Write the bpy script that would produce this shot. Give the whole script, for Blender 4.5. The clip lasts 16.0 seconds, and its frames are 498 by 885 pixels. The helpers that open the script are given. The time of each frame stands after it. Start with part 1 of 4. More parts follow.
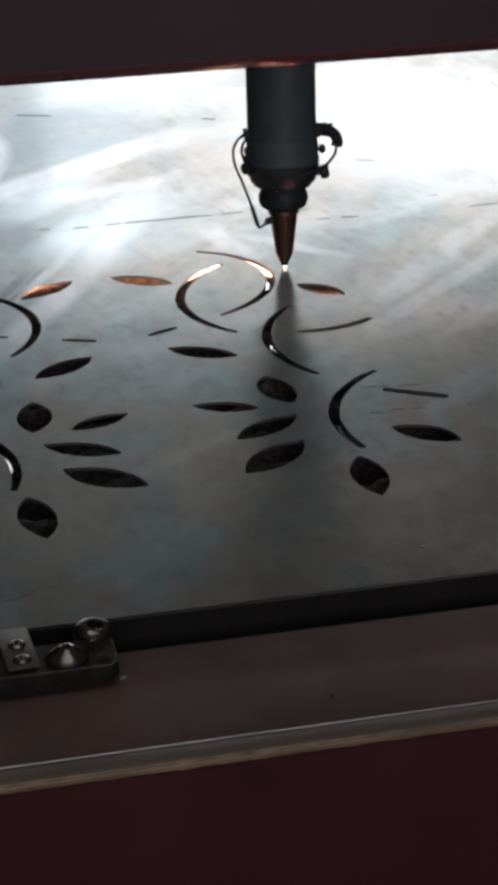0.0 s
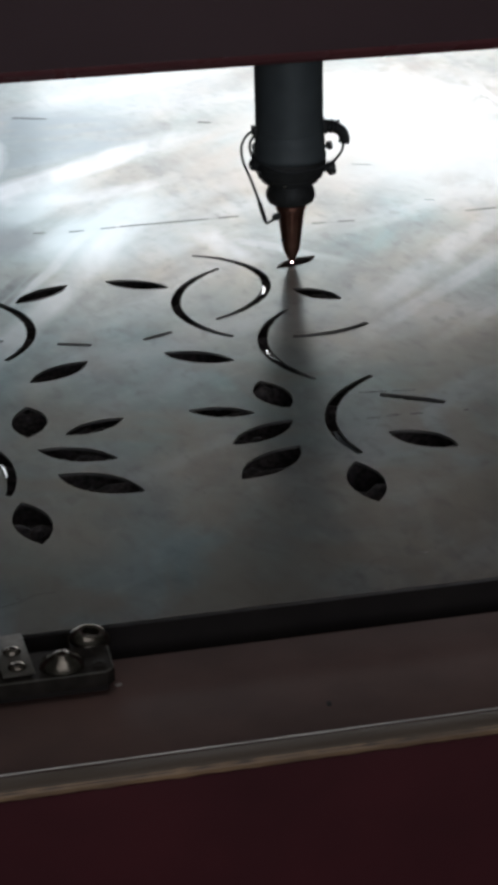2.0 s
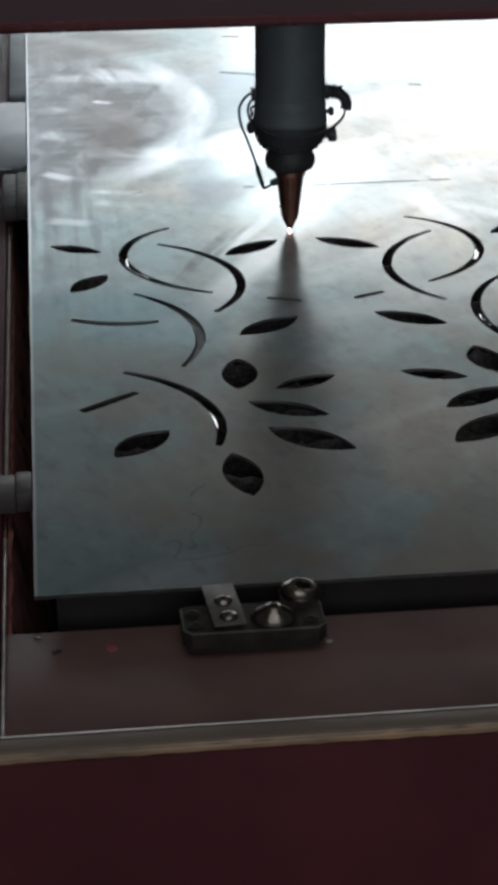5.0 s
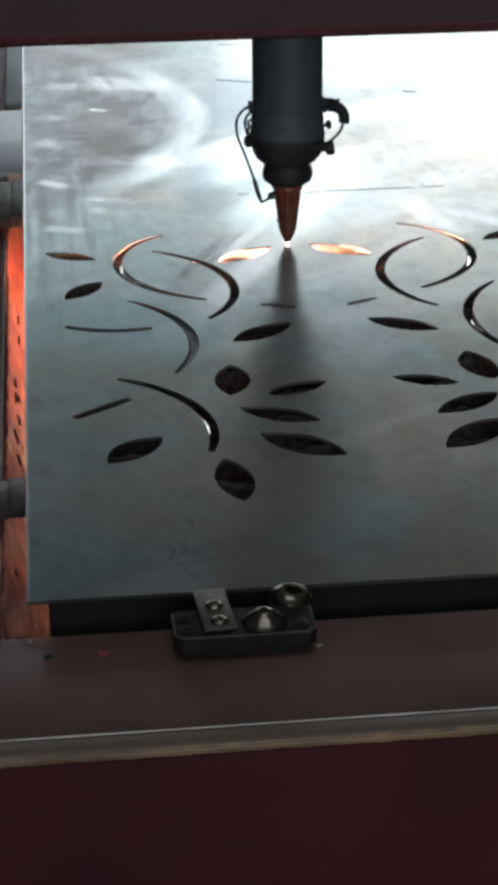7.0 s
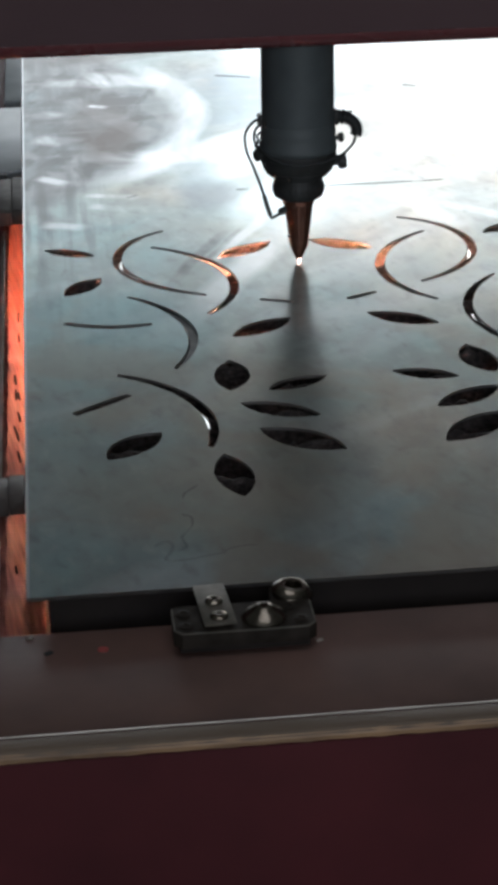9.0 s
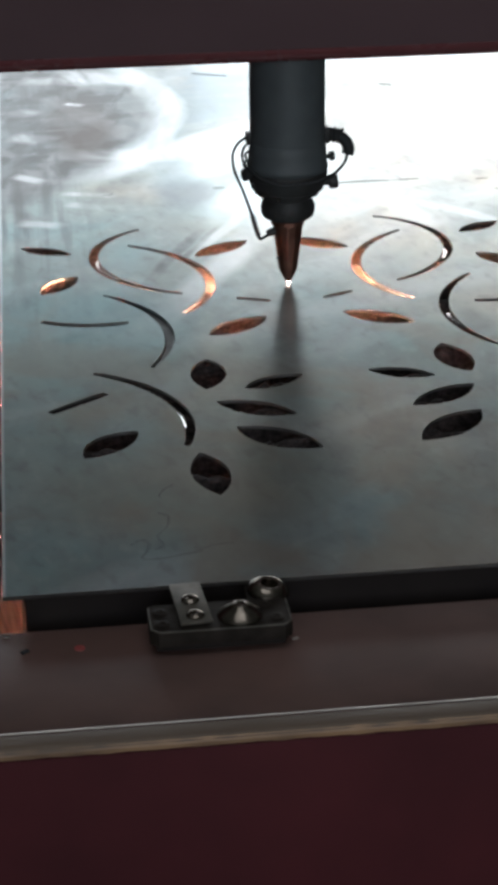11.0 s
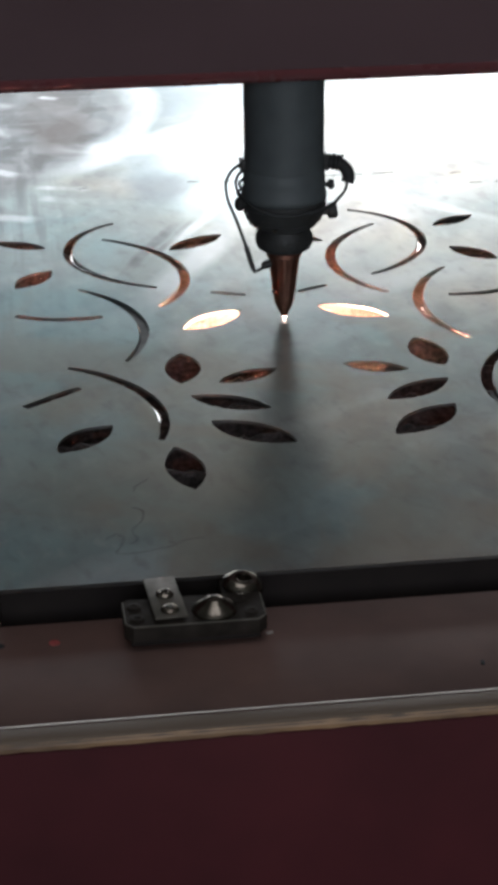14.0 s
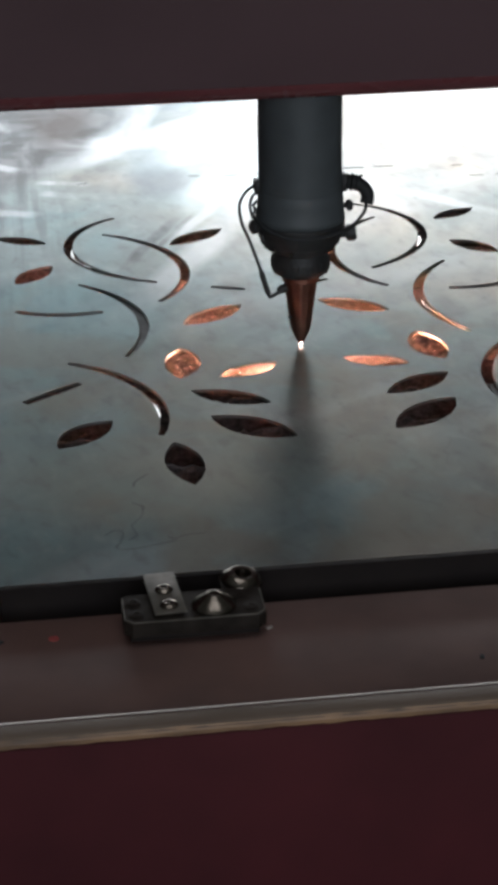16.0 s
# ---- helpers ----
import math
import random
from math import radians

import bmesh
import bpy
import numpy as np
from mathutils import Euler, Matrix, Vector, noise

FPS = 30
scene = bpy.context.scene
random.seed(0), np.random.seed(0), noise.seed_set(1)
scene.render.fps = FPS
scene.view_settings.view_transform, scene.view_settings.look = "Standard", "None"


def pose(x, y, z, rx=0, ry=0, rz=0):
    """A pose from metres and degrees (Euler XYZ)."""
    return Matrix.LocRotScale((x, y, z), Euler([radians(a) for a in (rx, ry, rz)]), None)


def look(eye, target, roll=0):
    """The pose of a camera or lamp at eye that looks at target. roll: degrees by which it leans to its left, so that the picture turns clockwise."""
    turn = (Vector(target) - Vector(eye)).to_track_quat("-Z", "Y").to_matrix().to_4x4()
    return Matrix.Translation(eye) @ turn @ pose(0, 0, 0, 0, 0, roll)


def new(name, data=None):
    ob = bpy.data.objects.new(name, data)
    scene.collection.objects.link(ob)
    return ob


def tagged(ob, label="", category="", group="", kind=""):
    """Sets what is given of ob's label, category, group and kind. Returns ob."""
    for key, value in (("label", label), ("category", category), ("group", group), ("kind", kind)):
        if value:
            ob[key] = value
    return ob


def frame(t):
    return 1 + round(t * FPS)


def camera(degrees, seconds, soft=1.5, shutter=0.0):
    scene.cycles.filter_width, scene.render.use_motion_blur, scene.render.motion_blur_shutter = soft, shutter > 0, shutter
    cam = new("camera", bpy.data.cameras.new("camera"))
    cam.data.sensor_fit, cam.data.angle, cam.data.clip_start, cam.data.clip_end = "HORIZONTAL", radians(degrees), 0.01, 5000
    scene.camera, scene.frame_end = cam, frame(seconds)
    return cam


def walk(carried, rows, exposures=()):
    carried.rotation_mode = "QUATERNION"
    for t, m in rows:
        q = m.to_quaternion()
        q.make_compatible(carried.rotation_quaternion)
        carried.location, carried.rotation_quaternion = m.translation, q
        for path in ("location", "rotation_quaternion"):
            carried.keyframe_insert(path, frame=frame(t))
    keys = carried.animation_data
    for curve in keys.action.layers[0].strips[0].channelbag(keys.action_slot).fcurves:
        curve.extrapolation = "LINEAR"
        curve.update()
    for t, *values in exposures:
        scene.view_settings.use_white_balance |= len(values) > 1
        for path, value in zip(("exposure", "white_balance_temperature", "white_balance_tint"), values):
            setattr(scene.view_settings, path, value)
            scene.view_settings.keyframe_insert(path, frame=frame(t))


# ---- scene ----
cam = camera(14.86, 16.0, soft=5.2, shutter=0.5)
PATH = [
    (0, (0.0712, -1.3183, 1.6102), (0.4444, 0.5765, 0.7852), -1.81),
    (0.5, (0.0683, -1.3162, 1.6085), (0.4463, 0.5783, 0.7851), -1.70),
    (1, (0.0693, -1.3185, 1.6091), (0.4475, 0.5761, 0.7861), -1.74),
    (1.5, (0.0685, -1.3170, 1.6108), (0.4459, 0.5777, 0.7875), -1.64),
    (2, (0.0702, -1.3093, 1.6090), (0.4511, 0.5852, 0.7869), -1.60),
    (2.5, (0.0728, -1.3039, 1.6053), (0.4598, 0.5898, 0.7844), -1.74),
    (3, (0.0734, -1.3046, 1.6047), (0.4629, 0.5886, 0.7837), -1.82),
    (3.5, (0.0498, -1.2878, 1.6001), (0.3945, 0.6100, 0.7698), -1.26),
    (3.8, (0.0322, -1.2797, 1.5864), (0.2761, 0.6266, 0.7400), -0.68),
    (4, (0.0273, -1.2705, 1.5845), (0.2424, 0.6282, 0.7135), -0.45),
    (4.2, (0.0264, -1.2747, 1.5864), (0.2398, 0.6276, 0.7228), -0.36),
    (6.3, (0.0283, -1.2878, 1.5880), (0.2158, 0.6264, 0.7450), -0.70),
    (6.5, (0.0316, -1.2901, 1.5891), (0.2274, 0.6224, 0.7440), -0.59),
    (7, (0.0333, -1.2932, 1.5910), (0.2371, 0.6201, 0.7496), -0.59),
    (7.5, (0.0319, -1.2935, 1.5919), (0.2324, 0.6190, 0.7480), -0.55),
    (8, (0.0373, -1.2918, 1.5888), (0.2268, 0.6212, 0.7435), -1.00),
    (10.3, (0.0400, -1.2915, 1.5883), (0.2501, 0.6203, 0.7451), -1.02),
    (10.5, (0.0395, -1.2903, 1.5900), (0.2517, 0.6204, 0.7450), -0.81),
    (11, (0.0392, -1.2946, 1.5911), (0.2616, 0.6137, 0.7433), -0.81),
    (11.5, (0.0384, -1.2941, 1.5904), (0.2687, 0.6127, 0.7413), -0.79),
    (12, (0.0394, -1.2964, 1.5921), (0.2714, 0.6096, 0.7415), -0.85),
    (12.5, (0.0397, -1.2991, 1.5910), (0.2740, 0.6074, 0.7421), -0.79),
    (13, (0.0395, -1.2954, 1.5924), (0.2814, 0.6086, 0.7401), -0.61),
    (13.5, (0.0415, -1.2939, 1.5918), (0.2856, 0.6096, 0.7390), -0.66),
    (14, (0.0399, -1.2957, 1.5932), (0.2887, 0.6059, 0.7376), -0.56),
    (14.5, (0.0399, -1.2983, 1.5945), (0.2870, 0.6027, 0.7371), -0.50),
    (15, (0.0384, -1.2995, 1.5955), (0.2866, 0.6008, 0.7369), -0.43),
    (15.5, (0.0382, -1.2991, 1.5945), (0.2871, 0.6007, 0.7350), -0.48),
    (16, (0.0458, -1.2956, 1.5945), (0.2872, 0.6038, 0.7319), -0.92),
]
walk(cam, [(t, look(eye, target, roll)) for t, eye, target, roll in PATH],
     exposures=[(0, 0.0, 6480, 14), (2, -0.10, 6480, 13), (3, -0.30, 6440, 12), (3.5, -0.22, 6420, 11), (4, 0.16, 6420, 11), (6.5, 0.32, 6340, 10),
                (7, 0.25, 6310, 9), (7.5, 0.37, 6380, 11), (11, 0.5, 6440, 11), (13, 0.62, 6500, 13.5), (14.5, 0.62, 6500, 12.5), (16, 0.56, 6520, 13.5)])

# ---- light ----
world = bpy.data.worlds.new("sky")
scene.world = world
world.use_nodes = True
wn, wl = world.node_tree.nodes, world.node_tree.links
sky = wn.new("ShaderNodeTexSky")
sky.sky_type, sky.sun_disc = "NISHITA", False
sky.sun_elevation, sky.sun_rotation = radians(35), radians(40)
wl.new(sky.outputs["Color"], wn["Background"].inputs["Color"])
wn["Background"].inputs["Strength"].default_value = 0.08


def area_light(name, x, y, z, w, h, watts, colour):
    lamp = bpy.data.lights.new(name, "AREA")
    lamp.shape, lamp.size, lamp.size_y, lamp.energy, lamp.color = "RECTANGLE", w, h, watts, colour
    ob = new(name, lamp)
    ob.matrix_world = pose(x, y, z, -90, 0, 0)
    return ob


# daylight that comes in through the tall openings of the far wall
area_light("daylight_right", 2.43, 8.9, 2.42, 2.9, 2.38, 64, (0.972, 0.99, 0.99))
area_light("daylight_left", -0.32, 8.9, 2.42, 2.62, 2.38, 31, (0.955, 0.99, 0.985))
# unseen fill lamp behind the camera, added to brighten the front faces
back = area_light("fill_behind_camera", 0.5, -4.3, 2.3, 4.0, 2.6, 29, (0.93, 0.97, 1.0))
back.matrix_world = pose(0.5, -4.3, 2.3, 90, 0, 0)
# unseen overhead fill lamp, added to light the upper faces
above = area_light("fill_overhead", 0.3, -0.6, 4.98, 2.4, 1.6, 13, (0.95, 0.98, 1.0))
above.matrix_world = pose(0.3, -0.6, 4.98, 0, 0, 0)

# ---- materials ----


def material(name, base=(0.5, 0.5, 0.5), rough=0.5, metal=0.0, second=None, scale=20.0, amount=0.5, bump=0.1, fine=200.0,
             rough2=None, stretch=(1, 1, 1), coat=0.0, spec=None):
    """Base colour mixed with a second one by a broad noise, with a fine noise in the relief and the gloss."""
    m = bpy.data.materials.new(name)
    m.use_nodes = True
    n, l = m.node_tree.nodes, m.node_tree.links
    b = n["Principled BSDF"]
    b.inputs["Metallic"].default_value = metal
    b.inputs["Coat Weight"].default_value = coat
    if spec is not None:
        b.inputs["Specular IOR Level"].default_value = spec
    co = n.new("ShaderNodeTexCoord")
    mp = n.new("ShaderNodeMapping")
    mp.inputs["Scale"].default_value = stretch
    l.new(co.outputs["Object"], mp.inputs["Vector"])
    broad, grain = n.new("ShaderNodeTexNoise"), n.new("ShaderNodeTexNoise")
    broad.inputs["Scale"].default_value, broad.inputs["Detail"].default_value = scale, 6
    grain.inputs["Scale"].default_value, grain.inputs["Detail"].default_value = fine, 4
    l.new(mp.outputs["Vector"], broad.inputs["Vector"])
    l.new(mp.outputs["Vector"], grain.inputs["Vector"])
    ramp = n.new("ShaderNodeMapRange")
    ramp.inputs["From Min"].default_value, ramp.inputs["From Max"].default_value = 0.5 - amount * 0.4, 0.5 + amount * 0.4
    l.new(broad.outputs["Fac"], ramp.inputs["Value"])
    mix = n.new("ShaderNodeMix")
    mix.data_type = "RGBA"
    mix.inputs["A"].default_value = (*base, 1)
    mix.inputs["B"].default_value = (*(second or [c * 0.7 for c in base]), 1)
    l.new(ramp.outputs["Result"], mix.inputs["Factor"])
    l.new(mix.outputs["Result"], b.inputs["Base Color"])
    rr = n.new("ShaderNodeMapRange")
    rr.inputs["To Min"].default_value, rr.inputs["To Max"].default_value = rough, rough2 if rough2 is not None else min(1, rough * 1.3)
    l.new(ramp.outputs["Result"], rr.inputs["Value"])
    l.new(rr.outputs["Result"], b.inputs["Roughness"])
    bp = n.new("ShaderNodeBump")
    bp.inputs["Strength"].default_value, bp.inputs["Distance"].default_value = bump, 0.002
    l.new(grain.outputs["Fac"], bp.inputs["Height"])
    l.new(bp.outputs["Normal"], b.inputs["Normal"])
    return m


def glowing(name, colour, strength):
    m = bpy.data.materials.new(name)
    m.use_nodes = True
    b = m.node_tree.nodes["Principled BSDF"]
    b.inputs["Base Color"].default_value = (*colour, 1)
    b.inputs["Emission Color"].default_value = (*colour, 1)
    b.inputs["Emission Strength"].default_value = strength
    return m


def sheet_steel():
    """Rolled mild steel: cloudy stains, wiped streaks and paler bands and patches, in colour and gloss."""
    m = bpy.data.materials.new("rolled_steel")
    m.use_nodes = True
    n, l = m.node_tree.nodes, m.node_tree.links
    b = n["Principled BSDF"]
    b.inputs["Metallic"].default_value = 1.0
    co = n.new("ShaderNodeTexCoord")

    def cloud(scale, detail, distortion, stretch, turn=0.0, vector=None):
        mp, t = n.new("ShaderNodeMapping"), n.new("ShaderNodeTexNoise")
        mp.vector_type = "TEXTURE"
        mp.inputs["Scale"].default_value = [1 / c for c in stretch]
        mp.inputs["Rotation"].default_value = (0, 0, radians(turn))
        t.inputs["Scale"].default_value, t.inputs["Detail"].default_value = scale, detail
        t.inputs["Distortion"].default_value = distortion
        l.new(vector or co.outputs["Object"], mp.inputs["Vector"])
        l.new(mp.outputs["Vector"], t.inputs["Vector"])
        return t.outputs["Fac"]

    def spread(value, a, z, low, high):
        r = n.new("ShaderNodeMapRange")
        for key, v in (("From Min", a), ("From Max", z), ("To Min", low), ("To Max", high)):
            r.inputs[key].default_value = v
        l.new(value, r.inputs["Value"])
        return r.outputs["Result"]

    def sums(a, z, operation="ADD"):
        s = n.new("ShaderNodeMath")
        s.operation = operation
        l.new(a, s.inputs[0])
        l.new(z, s.inputs[1])
        return s.outputs["Value"]

    # hand-wiped smears bend with a slow swirl
    swirl, middle, shift, lift = n.new("ShaderNodeTexNoise"), *(n.new("ShaderNodeVectorMath") for k in range(3))
    swirl.inputs["Scale"].default_value, swirl.inputs["Detail"].default_value = 3.2, 2
    middle.operation, shift.operation, lift.operation = "SUBTRACT", "SCALE", "ADD"
    middle.inputs[1].default_value = (0.5, 0.5, 0.5)
    shift.inputs["Scale"].default_value = 0.06
    l.new(co.outputs["Object"], swirl.inputs["Vector"])
    l.new(swirl.outputs["Color"], middle.inputs[0])
    l.new(middle.outputs["Vector"], shift.inputs[0])
    l.new(co.outputs["Object"], lift.inputs[0])
    l.new(shift.outputs["Vector"], lift.inputs[1])
    bent = lift.outputs["Vector"]

    stains = cloud(3.2, 5, 0.6, (1, 0.8, 1))
    patches = cloud(13.0, 5, 0.5, (1, 0.55, 1))
    blots = cloud(24.0, 6, 0.3, (1, 0.5, 1))
    wiped = cloud(8.0, 7, 0.2, (0.32, 1.7, 1), 58, bent)
    smeared = cloud(6.0, 7, 0.3, (0.4, 1.6, 1), 32, bent)
    across = cloud(14.0, 6, 0.2, (0.35, 1.6, 1), 3, bent)
    scrubs = cloud(13.0, 6, 0.3, (1.5, 0.36, 1), -8, bent)
    streaks = cloud(21.0, 6, 0.5, (0.30, 1.1, 1), 4, bent)
    rolled = cloud(60.0, 4, 0.0, (1.0, 0.05, 1))
    bands = cloud(20.0, 3, 0.0, (1.0, 0.05, 1), -2, bent)
    swirled = cloud(12.0, 6, 0.9, (1.1, 0.40, 1), 12, bent)
    raked = cloud(22.0, 6, 0.5, (1.2, 0.42, 1), -14, bent)
    flecks = cloud(64.0, 4, 0.3, (1, 0.5, 1), 10)
    specks = cloud(150.0, 2, 0.0, (1, 0.8, 1))

    def blend(a, z, factor):
        m = n.new("ShaderNodeMix")
        m.data_type = "RGBA"
        for key, v in (("A", a), ("B", z)):
            if isinstance(v, tuple):
                m.inputs[key].default_value = (*v, 1)
            else:
                l.new(v, m.inputs[key])
        l.new(factor, m.inputs["Factor"])
        return m.outputs["Result"]

    place, far = n.new("ShaderNodeSeparateXYZ"), n.new("ShaderNodeSeparateXYZ")
    l.new(bent, place.inputs["Vector"])
    l.new(co.outputs["Object"], far.inputs["Vector"])

    def measure_from(x, y, wide=1.0, long=1.0):
        """The distance from a place on the sheet, in shares of an oval's two radii."""
        mp, d = n.new("ShaderNodeMapping"), n.new("ShaderNodeVectorMath")
        mp.inputs["Location"].default_value = (-x / wide, -y / long, 0)
        mp.inputs["Scale"].default_value = (1 / wide, 1 / long, 0)
        d.operation = "LENGTH"
        l.new(bent, mp.inputs["Vector"])
        l.new(mp.outputs["Vector"], d.inputs[0])
        return d.outputs["Value"]

    def patch(x, y, wide, long, share):
        return spread(measure_from(x, y, wide, long), 1.15, 0.55, 0, share)

    def wipe(x0, y0, x1, y1, half, share, soft=0.6):
        """A soft rub from one place to another."""
        long = math.hypot(x1 - x0, y1 - y0)
        ways = []
        for dx, dy in (((x1 - x0) / long, (y1 - y0) / long), (-(y1 - y0) / long, (x1 - x0) / long)):
            d = n.new("ShaderNodeVectorMath")
            d.operation = "DOT_PRODUCT"
            d.inputs[1].default_value = (dx, dy, 0)
            l.new(bent, d.inputs[0])
            ways.append((d.outputs["Value"], x0 * dx + y0 * dy))
        (u, a), (v, c) = ways
        side = sums(spread(v, c - half, c - half * (1 - soft), 0, 1), spread(v, c + half * (1 - soft), c + half, 1, 0), "MULTIPLY")
        ends = sums(spread(u, a, a + long * 0.22, 0, 1), spread(u, a + long * 0.70, a + long, share, 0), "MULTIPLY")
        return sums(side, ends, "MULTIPLY")

    # the scrubbed far corner, bounded by a round sweep of a rag
    swing = measure_from(-0.466, 1.53, 1.0, 1.0)
    scrubbed = sums(spread(place.outputs["Y"], 0.86, 1.12, 0, 1), spread(swing, 0.72, 0.66, 0, 1), "MULTIPLY")
    sweep = sums(sums(spread(swing, 0.675, 0.705, 0, 1), spread(swing, 0.728, 0.745, 1, 0), "MULTIPLY"), sums(spread(place.outputs["Y"], 1.10, 1.25, 0, 1), spread(place.outputs["Y"], 1.66, 1.86, 1, 0.1), "MULTIPLY"), "MULTIPLY")
    rubs = wipe(0.075, 1.072, 0.150, 1.050, 0.011, 0.7)
    for other in ((0.080, 1.027, 0.140, 1.000, 0.015, 0.55), (0.020, 1.165, 0.062, 1.128, 0.015, 0.5), (0.098, 1.566, 0.128, 1.546, 0.011, 0.8), (0.012, 1.37, 0.075, 1.335, 0.035, 0.5),
                  (0.02, 0.965, 0.085, 0.94, 0.016, 0.4), (0.040, 1.72, 0.15, 1.68, 0.03, 0.3), (0.08, 1.76, 0.24, 1.66, 0.050, 0.45), (0.02, 1.72, 0.09, 1.70, 0.03, 0.35), (0.10, 1.26, 0.36, 1.21, 0.040, 0.5), (0.02, 1.52, 0.06, 1.49, 0.03, 0.35)):
        rubs = sums(rubs, wipe(*other))
    sweeps = wipe(0.06, 1.115, 0.60, 1.58, 0.045, 0.75)
    for other in ((0.13, 0.52, 0.46, 1.20, 0.030, 0.5), (0.20, 0.78, 0.36, 1.085, 0.012, 0.5), (0.56, 0.57, 0.87, 0.87, 0.018, 0.42), (0.57, 0.62, 0.93, 1.06, 0.028, 0.4), (0.62, 0.52, 0.98, 0.80, 0.016, 0.32),
                  (0.49, 1.05, 0.52, 0.86, 0.022, 0.45), (0.52, 0.98, 0.64, 0.83, 0.014, 0.4), (0.30, 1.20, 0.52, 1.30, 0.03, 0.45)):
        sweeps = sums(sweeps, wipe(*other))
    edging = wipe(1.00, 2.22, 1.115, 1.40, 0.050, 0.9)
    for other in ((1.05, 1.72, 1.13, 1.20, 0.07, 0.7), (0.78, 1.92, 1.06, 1.86, 0.030, 0.6), (0.83, 1.22, 1.00, 1.02, 0.05, 0.6)):
        edging = sums(edging, wipe(*other))
    dull = wipe(0.240, 0.915, 0.150, 0.700, 0.010, 0.85)
    for other in ((0.262, 0.930, 0.185, 0.745, 0.006, 0.65), (0.030, 2.1, 0.030, 0.55, 0.016, 0.55), (0.062, 1.9, 0.060, 0.75, 0.009, 0.35)):
        dull = sums(dull, wipe(*other))
    tarnish, ring = cloud(9.0, 5, 0.9, (1, 0.75, 1), 12), cloud(7.0, 3, 1.1, (1, 0.8, 1), -25)
    tide = sums(sums(spread(ring, 0.505, 0.516, 0, 1), spread(ring, 0.518, 0.534, 1, 0), "MULTIPLY"), spread(patches, 0.44, 0.60, 0, 0.16), "MULTIPLY")
    near = spread(far.outputs["Y"], 0.80, 0.35, 0, 1)
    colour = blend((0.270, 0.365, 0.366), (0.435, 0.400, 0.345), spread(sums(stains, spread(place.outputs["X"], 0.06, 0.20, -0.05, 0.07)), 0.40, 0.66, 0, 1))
    colour = blend(colour, (0.35, 0.38, 0.38), spread(patches, 0.36, 0.64, 0, 0.45))
    colour = blend(colour, (0.27, 0.305, 0.305), spread(bands, 0.48, 0.66, 0, 0.45))
    colour = blend(colour, (0.21, 0.215, 0.21), spread(blots, 0.50, 0.68, 0, 0.4))
    colour = blend(colour, (0.20, 0.20, 0.19), spread(wiped, 0.52, 0.70, 0, 0.35))
    colour = blend(colour, (0.60, 0.62, 0.62), spread(smeared, 0.50, 0.70, 0, 0.45))
    colour = blend(colour, (0.18, 0.185, 0.18), spread(flecks, 0.54, 0.70, 0, 0.38))
    colour = blend(colour, (0.50, 0.51, 0.49), spread(flecks, 0.44, 0.30, 0, 0.28))
    colour = blend(colour, (0.19, 0.40, 0.44), patch(0.07, 0.58, 0.13, 0.16, 0.28))
    colour = blend(colour, (0.20, 0.36, 0.40), patch(0.28, 0.10, 0.10, 0.06, 0.22))
    colour = blend(colour, (0.36, 0.31, 0.25), patch(0.14, 0.16, 0.13, 0.09, 0.45))
    colour = blend(colour, (0.66, 0.67, 0.66), patch(0.92, 1.45, 0.30, 0.45, 0.65))
    colour = blend(colour, (0.60, 0.63, 0.64), patch(0.50, 1.90, 0.22, 0.26, 0.35))
    colour = blend(colour, (0.50, 0.435, 0.375), sums(patch(0.65, 1.40, 0.15, 0.25, 0.7), spread(wiped, 0.35, 0.60, 0.35, 1), "MULTIPLY"))
    colour = blend(colour, (0.27, 0.32, 0.345), sums(sums(patch(0.37, 1.60, 0.14, 0.20, 0.85), patch(0.26, 1.34, 0.10, 0.16, 0.7)), spread(streaks, 0.60, 0.42, 0.55, 1), "MULTIPLY"))
    colour = blend(colour, (0.30, 0.27, 0.24), sums(sums(edging, patch(0.76, 0.90, 0.22, 0.10, 0.40)), spread(raked, 0.46, 0.62, 0.0, 0.6), "MULTIPLY"))
    colour = blend(colour, (0.56, 0.63, 0.64), sums(patch(0.34, 1.12, 0.15, 0.22, 0.8), spread(wiped, 0.60, 0.42, 0.45, 1), "MULTIPLY"))
    colour = blend(colour, (0.24, 0.27, 0.29), patch(0.232, 1.055, 0.045, 0.075, 0.55))
    colour = blend(colour, (0.72, 0.74, 0.74), sums(sweeps, spread(scrubs, 0.62, 0.42, 0.45, 1.0), "MULTIPLY"))
    colour = blend(colour, (0.150, 0.153, 0.152), spread(scrubbed, 0, 1, 0, 0.70))
    colour = blend(colour, (0.085, 0.080, 0.076), sums(spread(raked, 0.44, 0.58, 0.0, 0.7), scrubbed, "MULTIPLY"))
    colour = blend(colour, (0.30, 0.305, 0.30), sums(spread(swirled, 0.49, 0.62, 0, 0.75), scrubbed, "MULTIPLY"))
    colour = blend(colour, (0.40, 0.41, 0.41), sums(spread(across, 0.55, 0.67, 0, 0.40), scrubbed, "MULTIPLY"))
    colour = blend(colour, (0.11, 0.108, 0.104), sums(spread(streaks, 0.53, 0.66, 0, 0.35), scrubbed, "MULTIPLY"))
    colour = blend(colour, (0.115, 0.092, 0.080), sums(sums(patch(0.115, 1.42, 0.055, 0.22, 0.75), patch(0.085, 1.96, 0.17, 0.14, 0.95)), spread(smeared, 0.66, 0.42, 0.45, 1), "MULTIPLY"))
